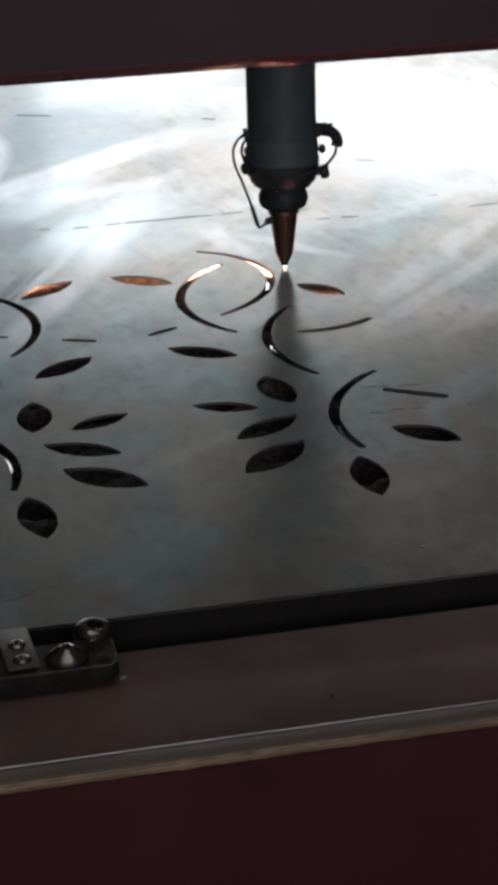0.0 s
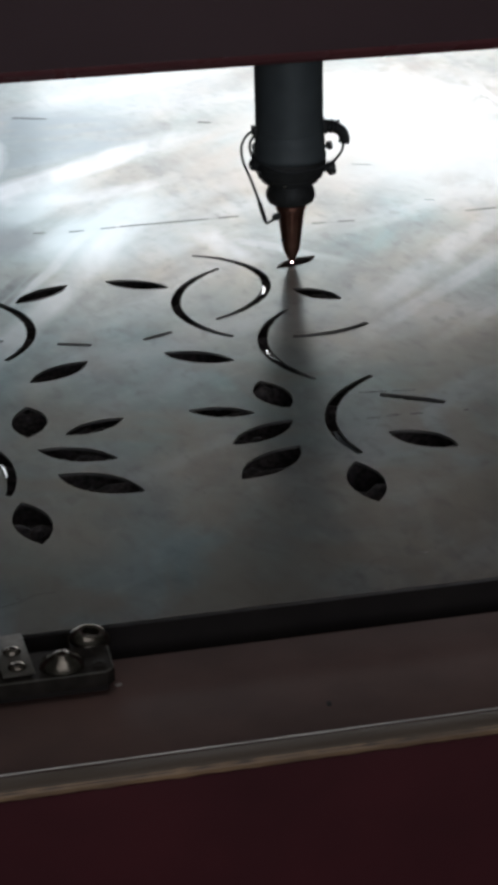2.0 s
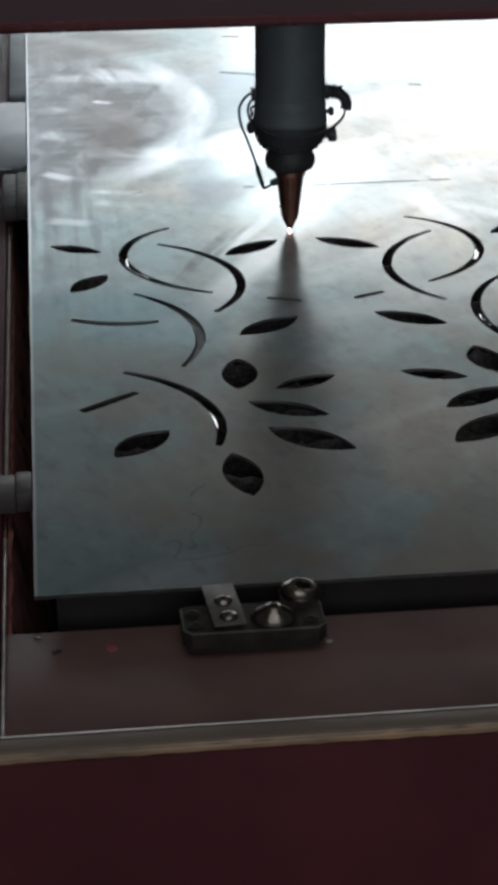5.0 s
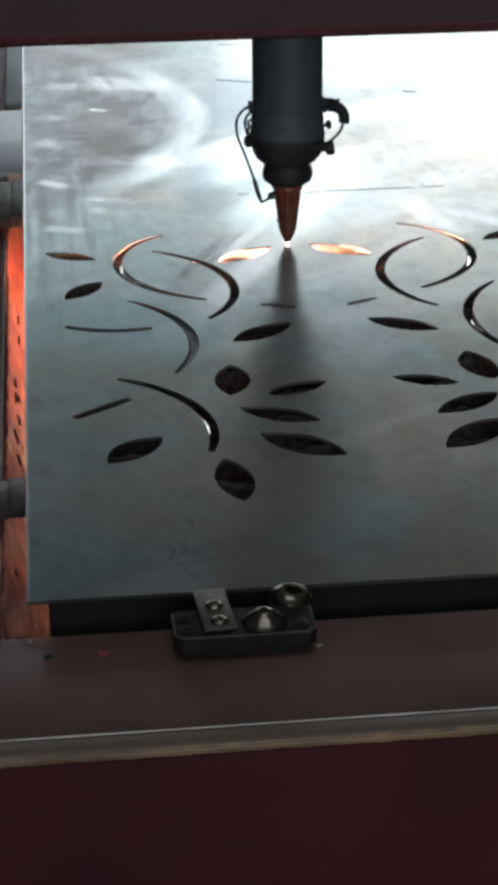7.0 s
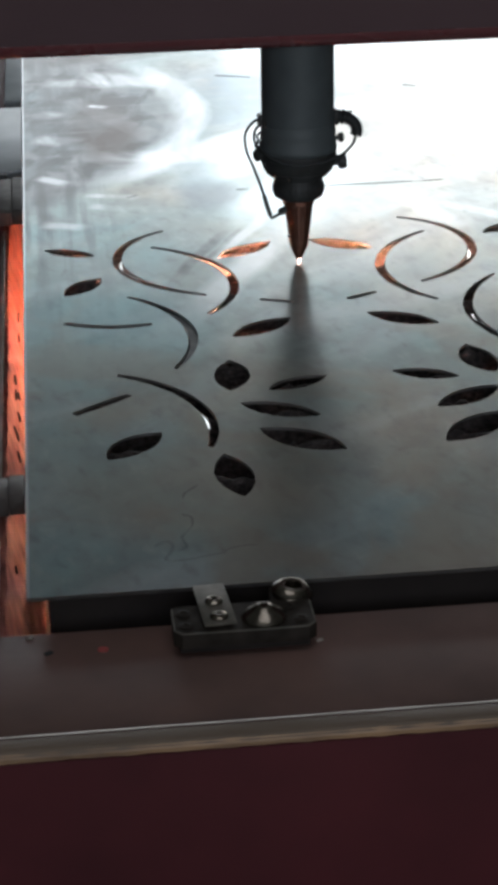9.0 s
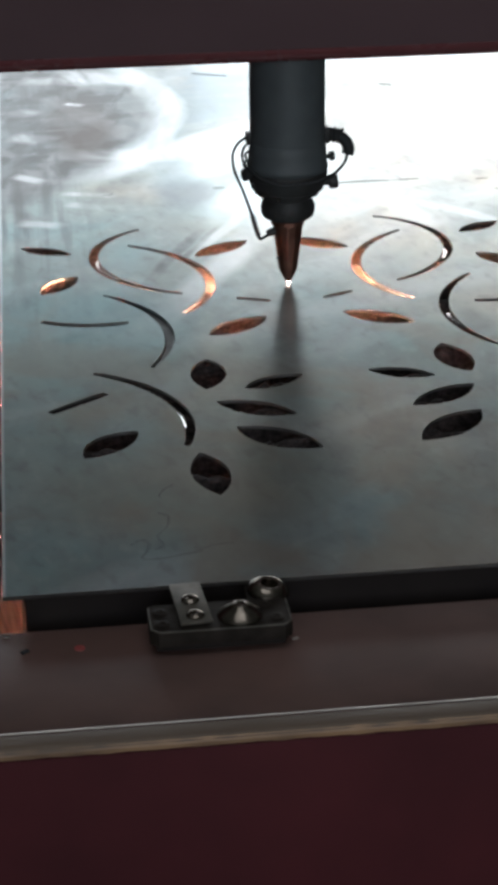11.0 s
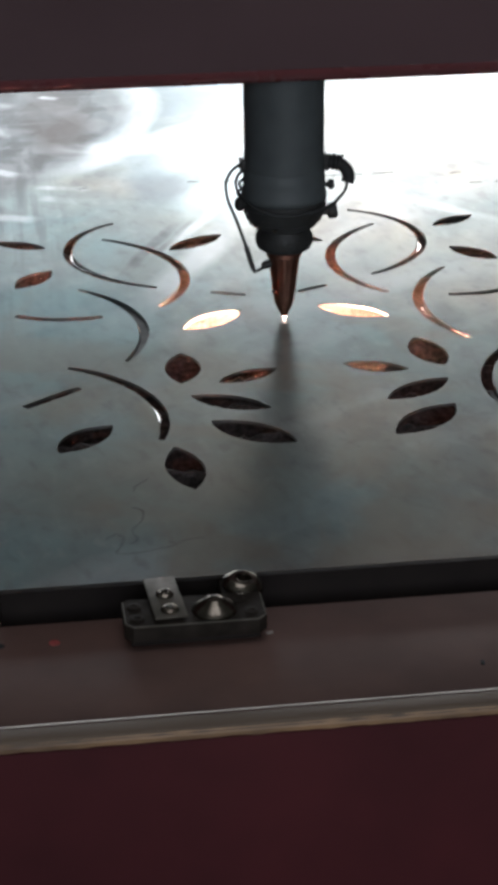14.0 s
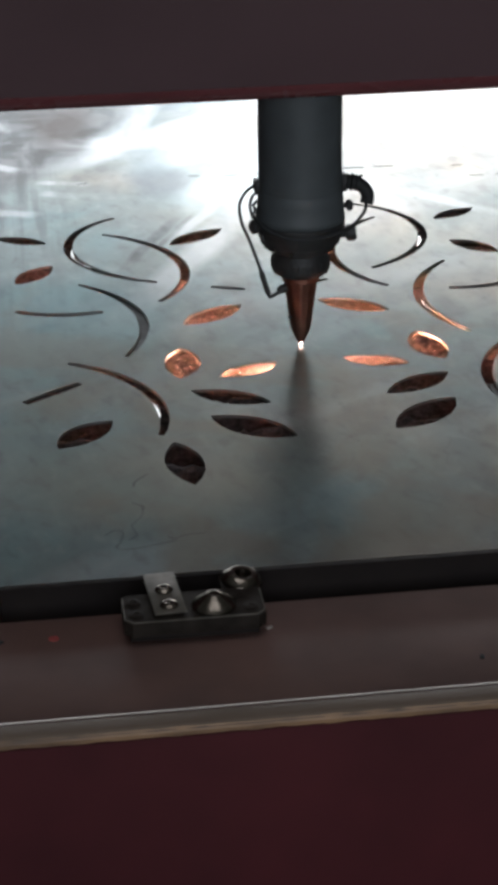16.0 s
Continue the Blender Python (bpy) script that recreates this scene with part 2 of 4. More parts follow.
    colour = blend(colour, (0.12, 0.12, 0.118), sums(spread(rolled, 0.46, 0.62, 0.0, 0.6), sums(spread(far.outputs["X"], 0.14, 0.05, 0, 1), spread(far.outputs["Y"], 0.45, 0.95, 0, 1), "MULTIPLY"), "MULTIPLY"))
    colour = blend(colour, (0.72, 0.74, 0.74), sums(sweep, spread(scrubs, 0.6, 0.42, 0.35, 0.8), "MULTIPLY"))
    colour = blend(colour, (0.15, 0.15, 0.147), sums(dull, spread(blots, 0.35, 0.6, 0.3, 1.0), "MULTIPLY"))
    colour = blend(colour, (0.82, 0.83, 0.83), sums(rubs, spread(swirled, 0.42, 0.58, 0.25, 1.0), "MULTIPLY"))
    colour = blend(colour, (0.33, 0.288, 0.238), sums(spread(tarnish, 0.48, 0.62, 0.0, 0.6), near, "MULTIPLY"))
    colour = blend(colour, (0.15, 0.135, 0.125), sums(tide, near, "MULTIPLY"))
    colour = blend(colour, (0.13, 0.12, 0.11), spread(specks, 0.72, 0.80, 0, 0.4))
    colour = blend(colour, (0.80, 0.82, 0.82), spread(far.outputs["X"], 0.0030, 0.0015, 0, 0.6))
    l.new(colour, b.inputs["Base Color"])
    rough = sums(sums(spread(stains, 0.3, 0.7, 0.132, 0.150), spread(wiped, 0.42, 0.66, 0.0, 0.03)),
                 sums(spread(rolled, 0.3, 0.7, 0.0, 0.008), sums(spread(smeared, 0.45, 0.7, 0.02, 0.0), spread(across, 0.5, 0.72, 0.0, 0.02))))
    l.new(rough, b.inputs["Roughness"])
    # a worn, matt share of the surface beside the smooth rolled one
    matt, both = n.new("ShaderNodeBsdfPrincipled"), n.new("ShaderNodeMixShader")
    matt.inputs["Metallic"].default_value, matt.inputs["Roughness"].default_value = 1.0, 0.44
    l.new(colour, matt.inputs["Base Color"])
    both.inputs["Fac"].default_value = 0.40
    l.new(b.outputs["BSDF"], both.inputs[1])
    l.new(matt.outputs["BSDF"], both.inputs[2])
    # the oxide film keeps the grazing gloss down, most where it is dark
    film = n.new("ShaderNodeValue")
    film.outputs[0].default_value = 0.44
    grazing = blend((1.0, 1.0, 1.0), colour, film.outputs[0])
    for lobe in (b, matt):
        l.new(grazing, lobe.inputs["Specular Tint"])
    l.new(both.outputs["Shader"], n["Material Output"].inputs["Surface"])
    return m


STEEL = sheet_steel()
CUT = material("cut_steel_edge", (0.20, 0.19, 0.185), 0.55, 1.0, (0.30, 0.28, 0.26), 60, 0.5, 0.2)
BLACK = material("black_head_paint", (0.110, 0.125, 0.129), 0.45, 0.0, (0.086, 0.098, 0.102), 30, 0.5, 0.08, 300)
BLACKMETAL = material("blackened_steel", (0.075, 0.075, 0.075), 0.45, 0.4, (0.048, 0.046, 0.044), 40, 0.5, 0.1, 300)
RUBBER = material("black_rubber", (0.03, 0.032, 0.033), 0.6, 0.0, (0.03, 0.03, 0.03), 50, 0.5, 0.1)
COPPER = material("copper_nozzle", (0.42, 0.20, 0.145), 0.40, 1.0, (0.25, 0.11, 0.08), 60, 0.6, 0.08, 400)
BEAMPAINT = material("dark_red_beam_paint", (0.105, 0.056, 0.062), 0.45, 0.0, (0.086, 0.046, 0.051), 6, 0.6, 0.04, 120, spec=0.3)
# beam paint made redder: the spark glow is put into the colour
GLOWEDGE = material("spark_lit_edge_paint", (0.205, 0.056, 0.061), 0.24, 0.0, (0.155, 0.044, 0.049), 20, 0.6, 0.05, 160, spec=0.4)
RUSTWALL = material("rusty_red_wall", (0.42, 0.148, 0.108), 0.75, 0.0, (0.12, 0.043, 0.033), 38, 0.6, 0.3, 90)
REDPAINT = material("dark_red_paint", (0.110, 0.023, 0.027), 0.5, 0.0, (0.074, 0.018, 0.021), 9, 0.6, 0.06, 160, spec=0.15)
TRAYPAINT = material("dirty_brown_steel", (0.200, 0.112, 0.090), 0.40, 0.0, (0.110, 0.066, 0.055), 9, 0.6, 0.06, 160, rough2=0.56, spec=0.4)
WORN = material("worn_rail_edge", (0.48, 0.285, 0.15), 0.42, 0.0, (0.12, 0.076, 0.05), 48, 0.5, 0.2, 260, stretch=(0.3, 1, 1))
RAILTOP = material("worn_rail_top", (0.175, 0.122, 0.082), 0.5, 0.0, (0.120, 0.083, 0.058), 45, 0.6, 0.12, 260, stretch=(0.18, 1, 1))
LIP = material("pale_highlight_metal", (0.78, 0.71, 0.63), 0.32, 0.6, (0.36, 0.32, 0.28), 40, 0.5, 0.2, 260, stretch=(0.4, 1, 1))
BAR = material("black_bar", (0.028, 0.023, 0.022), 0.85, 0.0, (0.038, 0.031, 0.028), 20, 0.5, 0.1, spec=0.03)
RUST = material("rusty_slat", (0.130, 0.104, 0.096), 0.8, 0.0, (0.046, 0.038, 0.035), 170, 0.40, 1.0, 300, stretch=(1, 1, 1.3))
DARKTOP = material("darkened_slat_top", (0.055, 0.048, 0.044), 0.7, 0.2, (0.04, 0.034, 0.03), 120, 0.5, 0.4, 300)
PAN = material("sooty_pan", (0.13, 0.112, 0.102), 0.8, 0.0, (0.08, 0.070, 0.064), 14, 0.6, 0.5, 90)
STRAPSTEEL = material("worn_strap_steel", (0.150, 0.124, 0.100), 0.5, 0.3, (0.075, 0.074, 0.056), 60, 0.5, 0.15, 300)
CLAMPSTEEL = material("oiled_clamp_steel", (0.040, 0.032, 0.026), 0.55, 0.0, (0.020, 0.016, 0.013), 60, 0.5, 0.15, 300, spec=0.06)
BRIGHT = material("bright_turned_steel", (0.55, 0.52, 0.46), 0.24, 1.0, (0.36, 0.33, 0.28), 80, 0.5, 0.06, 300)
TURNED = material("oily_turned_steel", (0.25, 0.215, 0.175), 0.19, 1.0, (0.11, 0.090, 0.070), 80, 0.5, 0.06, 300)
DAB = material("red_paint_dab", (0.42, 0.09, 0.08), 0.5, 0.0, (0.30, 0.05, 0.045), 90, 0.5, 0.1)
GRIP = material("worn_side_clamp_steel", (0.075, 0.058, 0.050), 0.55, 0.0, (0.065, 0.052, 0.045), 60, 0.5, 0.15, 300)
PALE = material("pale_side_plate", (0.42, 0.45, 0.46), 0.42, 0.6, (0.33, 0.35, 0.36), 12, 0.5, 0.08)
CONCRETE = material("workshop_concrete", (0.22, 0.21, 0.20), 0.8, 0.0, (0.15, 0.145, 0.14), 1.5, 0.6, 0.2, 60)
ROOF = material("pale_roof_sheet", (0.57, 0.63, 0.63), 0.7, 0.0, (0.48, 0.53, 0.53), 1.0, 0.6, 0.1, 40)
WALLPAINT = material("workshop_wall_paint", (0.14, 0.14, 0.14), 0.8, 0.0, (0.10, 0.10, 0.10), 1.0, 0.6, 0.1, 40)
MARK = material("marker_line", (0.035, 0.035, 0.035), 0.7, 0.0, (0.06, 0.06, 0.06), 60, 0.6, 0.1)
SMUDGE = material("grey_smudge", (0.10, 0.10, 0.10), 0.45, 0.7, (0.07, 0.07, 0.07), 60, 0.6, 0.1)
FAINT = material("faint_smudge", (0.05, 0.05, 0.048), 0.6, 0.0, (0.07, 0.065, 0.06), 60, 0.6, 0.0)
SCUFF = material("bare_scuff", (0.95, 0.95, 0.93), 0.22, 1.0, (0.85, 0.85, 0.85), 60, 0.6, 0.1)
for thin, share in ((FAINT, 0.13), (SMUDGE, 0.42), (MARK, 0.95)):
    thin.node_tree.nodes["Principled BSDF"].inputs["Alpha"].default_value = share
SLIVER = material("offcut_highlight_steel", (0.62, 0.62, 0.60), 0.2, 1.0, (0.45, 0.45, 0.44), 60, 0.5, 0.02)
DULL = material("dull_offcut_steel", (0.050, 0.056, 0.058), 0.5, 0.0, (0.035, 0.039, 0.041), 40, 0.5, 0.02, spec=0.3)
SPARK = glowing("spark_white", (1.0, 0.68, 0.58), 28.0)
FLARE = glowing("spark_flare", (1.0, 0.60, 0.30), 60.0)
JET = glowing("spark_orange", (1.0, 0.47, 0.32), 430.0)
GLOW = glowing("spark_trail", (1.0, 0.42, 0.28), 160.0)
for hot in (JET, GLOW):
    hot.cycles.emission_sampling = "NONE"

# ---- mesh helpers ----


def box(bm, x0, x1, y0, y1, z0, z1, bevel=0.0, segments=2):
    made = bmesh.ops.create_cube(bm, size=1.0)["verts"]
    for v in made:
        v.co = Vector((x0 + (v.co.x + 0.5) * (x1 - x0), y0 + (v.co.y + 0.5) * (y1 - y0), z0 + (v.co.z + 0.5) * (z1 - z0)))
    if bevel:
        edges = list({e for v in made for e in v.link_edges})
        bmesh.ops.bevel(bm, geom=edges, offset=bevel, segments=segments, affect="EDGES", profile=0.5)
    return bm


def lathe(bm, profile, sides=48, at=(0, 0, 0), turn=None):
    """A body of revolution round z from (radius, height) pairs, closed at both ends."""
    m = Matrix.Translation(at) @ (turn or Matrix())
    rings = []
    for r, z in profile:
        rings.append([bm.verts.new(m @ Vector((r * math.cos(k * math.tau / sides), r * math.sin(k * math.tau / sides), z))) for k in range(sides)])
    for a, b in zip(rings, rings[1:]):
        for k in range(sides):
            bm.faces.new((a[k], a[(k + 1) % sides], b[(k + 1) % sides], b[k]))
    bm.faces.new(list(reversed(rings[0])))
    bm.faces.new(rings[-1])
    return bm


def smooth_line(points, steps=8):
    """Points on a Catmull-Rom line through the given ones."""
    p = [Vector(q) for q in points]
    p = [2 * p[0] - p[1]] + p + [2 * p[-1] - p[-2]]
    out = []
    for a, b, c, d in zip(p, p[1:], p[2:], p[3:]):
        for k in range(steps):
            t = k / steps
            out.append(0.5 * (2 * b + (c - a) * t + (2 * a - 5 * b + 4 * c - d) * t * t + (3 * b - a - 3 * c + d) * t ** 3))
    return out + [p[-2]]


def pipe(bm, points, radius, sides=10, steps=8):
    line = smooth_line(points, steps)
    rings, up = [], Vector((0.13, 0.2, 1)).normalized()
    for k, p in enumerate(line):
        way = (line[min(k + 1, len(line) - 1)] - line[max(k - 1, 0)]).normalized()
        side = way.cross(up).normalized()
        up = side.cross(way).normalized()
        rings.append([bm.verts.new(p + radius * (math.cos(a) * side + math.sin(a) * up)) for a in (j * math.tau / sides for j in range(sides))])
    for a, b in zip(rings, rings[1:]):
        for k in range(sides):
            bm.faces.new((a[k], a[(k + 1) % sides], b[(k + 1) % sides], b[k]))
    bm.faces.new(list(reversed(rings[0])))
    bm.faces.new(rings[-1])
    return bm


def finish(name, bm, mat, smooth=40):
    bmesh.ops.recalc_face_normals(bm, faces=bm.faces)
    me = bpy.data.meshes.new(name)
    bm.to_mesh(me)
    bm.free()
    me.materials.append(mat)
    if smooth:
        for f in me.polygons:
            f.use_smooth = True
        me.set_sharp_from_angle(angle=radians(smooth))
    return me


def part(name, bm, mat, parent, label="", smooth=40):
    ob = new(name, finish(name, bm, mat, smooth))
    ob.parent = parent
    return tagged(ob, label)


def thing(name, label, category, at=(0, 0, 0), group="", kind=""):
    ob = new(name)
    ob.empty_display_size = 0.05
    ob.location = at
    return tagged(ob, label, category, group, kind)


def lone(name, bm, mat, label, category, kind="", smooth=40):
    return tagged(new(name, finish(name, bm, mat, smooth)), label, category, "", kind)


def B():
    return bmesh.new()


# ---- workshop round the machine ----
X0, X1, Y0, Y1, HIGH = -5.0, 7.0, -4.5, 9.0, 5.0
lone("floor", box(B(), X0, X1, Y0, Y1, -0.2, 0.0), CONCRETE, "grey worn concrete workshop floor", "floor", "structure", 0)
# the gap in the middle is for the added overhead fill
roof = B()
for x0, x1, y0, y1 in ((X0, -0.9, Y0, Y1), (1.5, X1, Y0, Y1), (-0.9, 1.5, Y0, -1.4), (-0.9, 1.5, 0.2, Y1)):
    box(roof, x0, x1, y0, y1, HIGH, HIGH + 0.2)
lone("ceiling", roof, ROOF, "pale dusty workshop roof underside", "ceiling", "structure", 0)
lone("wall_west", box(B(), X0 - 0.2, X0, Y0, Y1, 0, HIGH), WALLPAINT, "plain dim workshop side wall", "wall", "structure", 0)
lone("wall_east", box(B(), X1, X1 + 0.2, Y0, Y1, 0, HIGH), WALLPAINT, "plain dim workshop side wall", "wall", "structure", 0)
# unseen wall, left open where the added fill lamp shines in
south = B()
for x0, x1, z0, z1 in ((X0, -1.5, 0, HIGH), (2.5, X1, 0, HIGH), (-1.5, 2.5, 3.6, HIGH), (-1.5, 2.5, 0, 1.0)):
    box(south, x0, x1, Y0 - 0.2, Y0, z0, z1)
lone("wall_south", south, WALLPAINT, "plain dim workshop wall with an opening for the fill lamp", "wall", "structure", 0)
north = B()
for x0, x1, z0, z1 in ((X0, -1.6, 0, HIGH), (-1.6, 0.94, 0, 1.20), (-1.6, 0.94, 3.64, HIGH), (0.94, 0.97, 0, HIGH),
                       (0.97, 3.9, 0, 1.20), (0.97, 3.9, 3.64, HIGH), (3.9, X1, 0, HIGH)):
    box(north, x0, x1, Y1, Y1 + 0.2, z0, z1)
lone("wall_north", north, WALLPAINT, "workshop end wall with two tall bright window openings", "wall", "structure", 0)
lone("ground", box(B(), -60, 60, Y1 + 0.2, 120, -0.2, -0.05), CONCRETE, "pale yard outside the workshop windows", "ground", "structure", 0)

# ---- the cutting machine ----
TOP = 0.900      # upper face of the sheet
TRAY = 0.880     # upper face of the front tray

machine = thing("machine_frame", "dark red painted steel frame of a laser cutting table", "machine")
part("front_panel", box(B(), -1.2, 2.4, -0.1885, -0.1720, 0.0, 0.8745, 0.001), REDPAINT, machine, "dark red front skirt panel")
part("front_rail", box(B(), -1.2, 2.4, -0.1890, -0.1684, 0.8743, 0.8838, 0.0045, 4), RAILTOP, machine, "worn grey-brown metal rail")
chipped, rng = B(), random.Random(5)
strip = [(-0.35 + 0.003 * k, 0.8760 + 0.0007 * noise.noise(Vector((k * 0.17, 0, 0))) + rng.uniform(-0.0002, 0.0002), 0.8824 + 0.0009 * noise.noise(Vector((k * 0.2, 7, 0)))) for k in range(520)]
rows = [[chipped.verts.new((x, y, z)) for y, z in ((-0.1889, low), (-0.1894, low), (-0.1893, 0.8790), (-0.1881, high), (-0.1868, high - 0.0005))] for x, low, high in strip]
for p, q in zip(rows, rows[1:]):
    for k in range(5):
        chipped.faces.new((p[k], p[(k + 1) % 5], q[(k + 1) % 5], q[k]))
chipped.faces.new(rows[0])
chipped.faces.new(list(reversed(rows[-1])))
part("chipped_edge", chipped, WORN, machine, "chipped golden brown lower edge of the rail", 0)
# pale rod in place of the edge highlight from the windows
part("rail_lip", pipe(B(), [(-0.025, -0.1679, 0.8834), (0.5, -0.1679, 0.8834), (2.4, -0.1679, 0.8834)], 0.0007, 10, 2), LIP, machine, "thin pale rod for the highlight on the inner rail edge")
part("tray_plate", box(B(), -0.0235, 2.4, -0.1665, -0.0195, 0.868, TRAY, 0.002), TRAYPAINT, machine, "dirty brown painted tray plate")
part("sheet_stop_bar", box(B(), 0.016, 2.0, 0.0047, 0.030, 0.60, 0.8967, 0.002), BAR, machine, "black bar under the sheet's front edge")
part("inner_front_wall", box(B(), -0.3, 2.4, -0.026, -0.0200, 0.50, 0.867), PAN, machine, "sooty inner wall of the bed")
part("side_panel", box(B(), -1.2, -0.0268, -0.167, 3.3, 0.80, 0.884, 0.003), REDPAINT, machine, "dark red side cover plate")
for y0, y1 in ((-0.167, 0.135), (0.245, 0.99)):
    part("side_edge_strip", pipe(B(), [(-0.0238, y0, 0.8828), (-0.0238, (y0 + y1) / 2, 0.8828), (-0.0238, y1, 0.8828)], 0.0015 if y0 < 0 else 0.0026, 10, 2), LIP if y0 < 0 else RAILTOP, machine,
         "pale rod along the inner edge of the side cover" if y0 < 0 else "")
part("inner_side_wall", box(B(), -0.0265, -0.0238, -0.019, 3.3, 0.50, 0.868), RUSTWALL, machine, "rusty inner side wall of the bed")
chute, line = B(), [(-0.0235, 0.862), (-0.0212, 0.862), (0.0085, 0.742), (0.0062, 0.740)]
near, far = ([chute.verts.new((x, y, z)) for x, z in line] for y in (-0.0190, 3.3))
chute.faces.new(near)
chute.faces.new(list(reversed(far)))
for k in range(4):
    chute.faces.new((near[k], near[(k + 1) % 4], far[(k + 1) % 4], far[k]))
part("slag_chute", chute, RUSTWALL, machine, "rusty sloping plate beside the slats", 0)


def crust(y, down, long, wide, seed):
    """A dark flake of slag stuck on the sloping plate."""
    rng = random.Random(seed)
    bm = B()
    ring = [(math.cos(a) * wide * rng.uniform(0.5, 1.2), math.sin(a) * long * rng.uniform(0.6, 1.1)) for a in (k * math.tau / 9 for k in range(9))]
    low, high = ([bm.verts.new((h, v, u)) for u, v in ring] for h in (0.0, 0.0012))
    bm.faces.new(low)
    bm.faces.new(list(reversed(high)))
    for k in range(9):
        bm.faces.new((low[k], low[(k + 1) % 9], high[(k + 1) % 9], high[k]))
    ob = part("slag_crust", bm, BAR, machine, "dark flake of slag" if seed == 1 else "", 0)
    ob.matrix_local = Matrix.Translation((-0.0212 + 0.2400 * down, y, 0.862 - 0.970 * down)) @ Matrix.Rotation(radians(-13.9), 4, "Y")


for k, (y, down, long, wide) in enumerate(((0.846, 0.040, 0.018, 0.003), (0.788, 0.044, 0.016, 0.003), (0.623, 0.030, 0.014, 0.004), (0.605, 0.042, 0.010, 0.005), (0.582, 0.032, 0.016, 0.003),
                                           (0.550, 0.044, 0.009, 0.006), (0.487, 0.036, 0.008, 0.012), (0.446, 0.042, 0.007, 0.008), (0.186, 0.034, 0.006, 0.004))):
    crust(y, down, long, wide, k + 1)
bead, rng = B(), random.Random(11)
pipe(bead, [(-0.0208 + rng.uniform(-0.0006, 0.0006), y, 0.8655 + rng.uniform(-0.0008, 0.0008)) for y in (-0.012 + 0.0125 * k for k in range(72))], 0.0021, 7, 2)
for v in bead.verts:
    v.co += Vector((0.0012, 0.0, 0.0012)) * noise.noise(v.co * 420)
part("slag_bead", bead, RUSTWALL, machine, "crumbly rust-red bead of slag along the wall", 0)
part("far_side_wall", box(B(), 2.0, 2.04, -0.019, 3.3, 0.50, 0.88), PAN, machine)
part("rear_wall", box(B(), -0.3, 2.4, 3.3, 3.34, 0.0, 0.88), REDPAINT, machine)
part("pan_floor", box(B(), -0.3, 2.4, -0.019, 3.3, 0.48, 0.50), PAN, machine, "rusty slag pan under the sheet")
part("right_panel", box(B(), 2.05, 2.4, -0.167, 3.3, 0.0, 0.884, 0.003), REDPAINT, machine)


def slat(y, seed):
    """A thin upright support with a ragged, burnt comb on which the sheet rests."""
    rng = random.Random(seed)
    bm = B()
    x, top = 0.030, []
    while x < 1.98:
        top.append((x, 0.8968 if rng.random() < 0.3 else rng.uniform(0.8905, 0.8955)))
        x += rng.uniform(0.004, 0.012) if x < 0.9 else rng.uniform(0.012, 0.04)
    outline = top + [(1.985, 0.845), (0.030, 0.845)]
    front = [bm.verts.new((x, y - 0.0015 + 0.0012 * noise.noise(Vector((x * 40, y * 9, z * 30))), z)) for x, z in outline]
    back = [bm.verts.new((v.co.x, v.co.y + 0.003, v.co.z)) for v in front]
    bm.faces.new(front)
    bm.faces.new(list(reversed(back)))
    for k in range(len(outline)):
        j = (k + 1) % len(outline)
        bm.faces.new((front[k], back[k], back[j], front[j]))
    return bm


for k in range(45):
    comb = part("support_slat", slat(0.069 + 0.068 * k, k), RUST, machine, "rusty toothed support slat" if k == 0 else "", 0)
    # top faces coloured darker so that daylight on the teeth shows less
    comb.data.materials.append(DARKTOP)
    for face in comb.data.polygons:
        face.material_index = 1 if face.normal.z > 0.3 else 0

# ---- the sheet and what is cut out of it ----
AXIS, AXIS_LEAN = (0.3225, 0.5), radians(-1.714)   # the pattern's mirror line, a little askew on the sheet


def other_half(p):
    """The place of the matching point in the mirrored half of the pattern."""
    way = Vector((math.sin(AXIS_LEAN), math.cos(AXIS_LEAN)))
    v = Vector(p) - Vector(AXIS)
    return tuple(Vector(AXIS) + 2 * way * v.dot(way) - v)


def petal(ax, ay, bx, by, left=0.0145, right=0.0145, n=14):
    """A leaf between two tips; left and right are how far its sides bulge."""
    a, b = Vector((ax, ay)), Vector((bx, by))
    along, half = b - a, (b - a).length / 2
    side = Vector((-along.y, along.x)).normalized()

    def arc(s):
        r = (half * half + s * s) / (2 * s)
        return [(-half + 2 * half * k / n, math.sqrt(max(r * r - (half - 2 * half * k / n) ** 2, 0)) - (r - s)) for k in range(n + 1)]
    mid, along = (a + b) / 2, along.normalized()
    out = [mid + along * u + side * w for u, w in arc(left)]
    out += [mid + along * u - side * w for u, w in reversed(arc(right)[1:-1])]
    return [tuple(p) for p in out]


def crescent(cx, cy, r, start, end, wide=0.0105, tip=0.0045, n=26, bend=(0, 0, 0)):
    """A slot along an arc, widest in its middle; angles in degrees. bend: how the radius drifts along it."""
    outer, inner = [], []
    for k in range(n + 1):
        s = k / n
        a = radians(start + (end - start) * s)
        h = (tip + (wide - tip) * math.sin(math.pi * s) ** 0.8) / 2
        v = 2 * s - 1
        q = r + bend[0] * v + bend[1] * v * v + bend[2] * v ** 3
        outer.append((cx + (q + h) * math.cos(a), cy + (q + h) * math.sin(a)))
        inner.append((cx + (q - h) * math.cos(a), cy + (q - h) * math.sin(a)))
    return outer + inner[::-1]


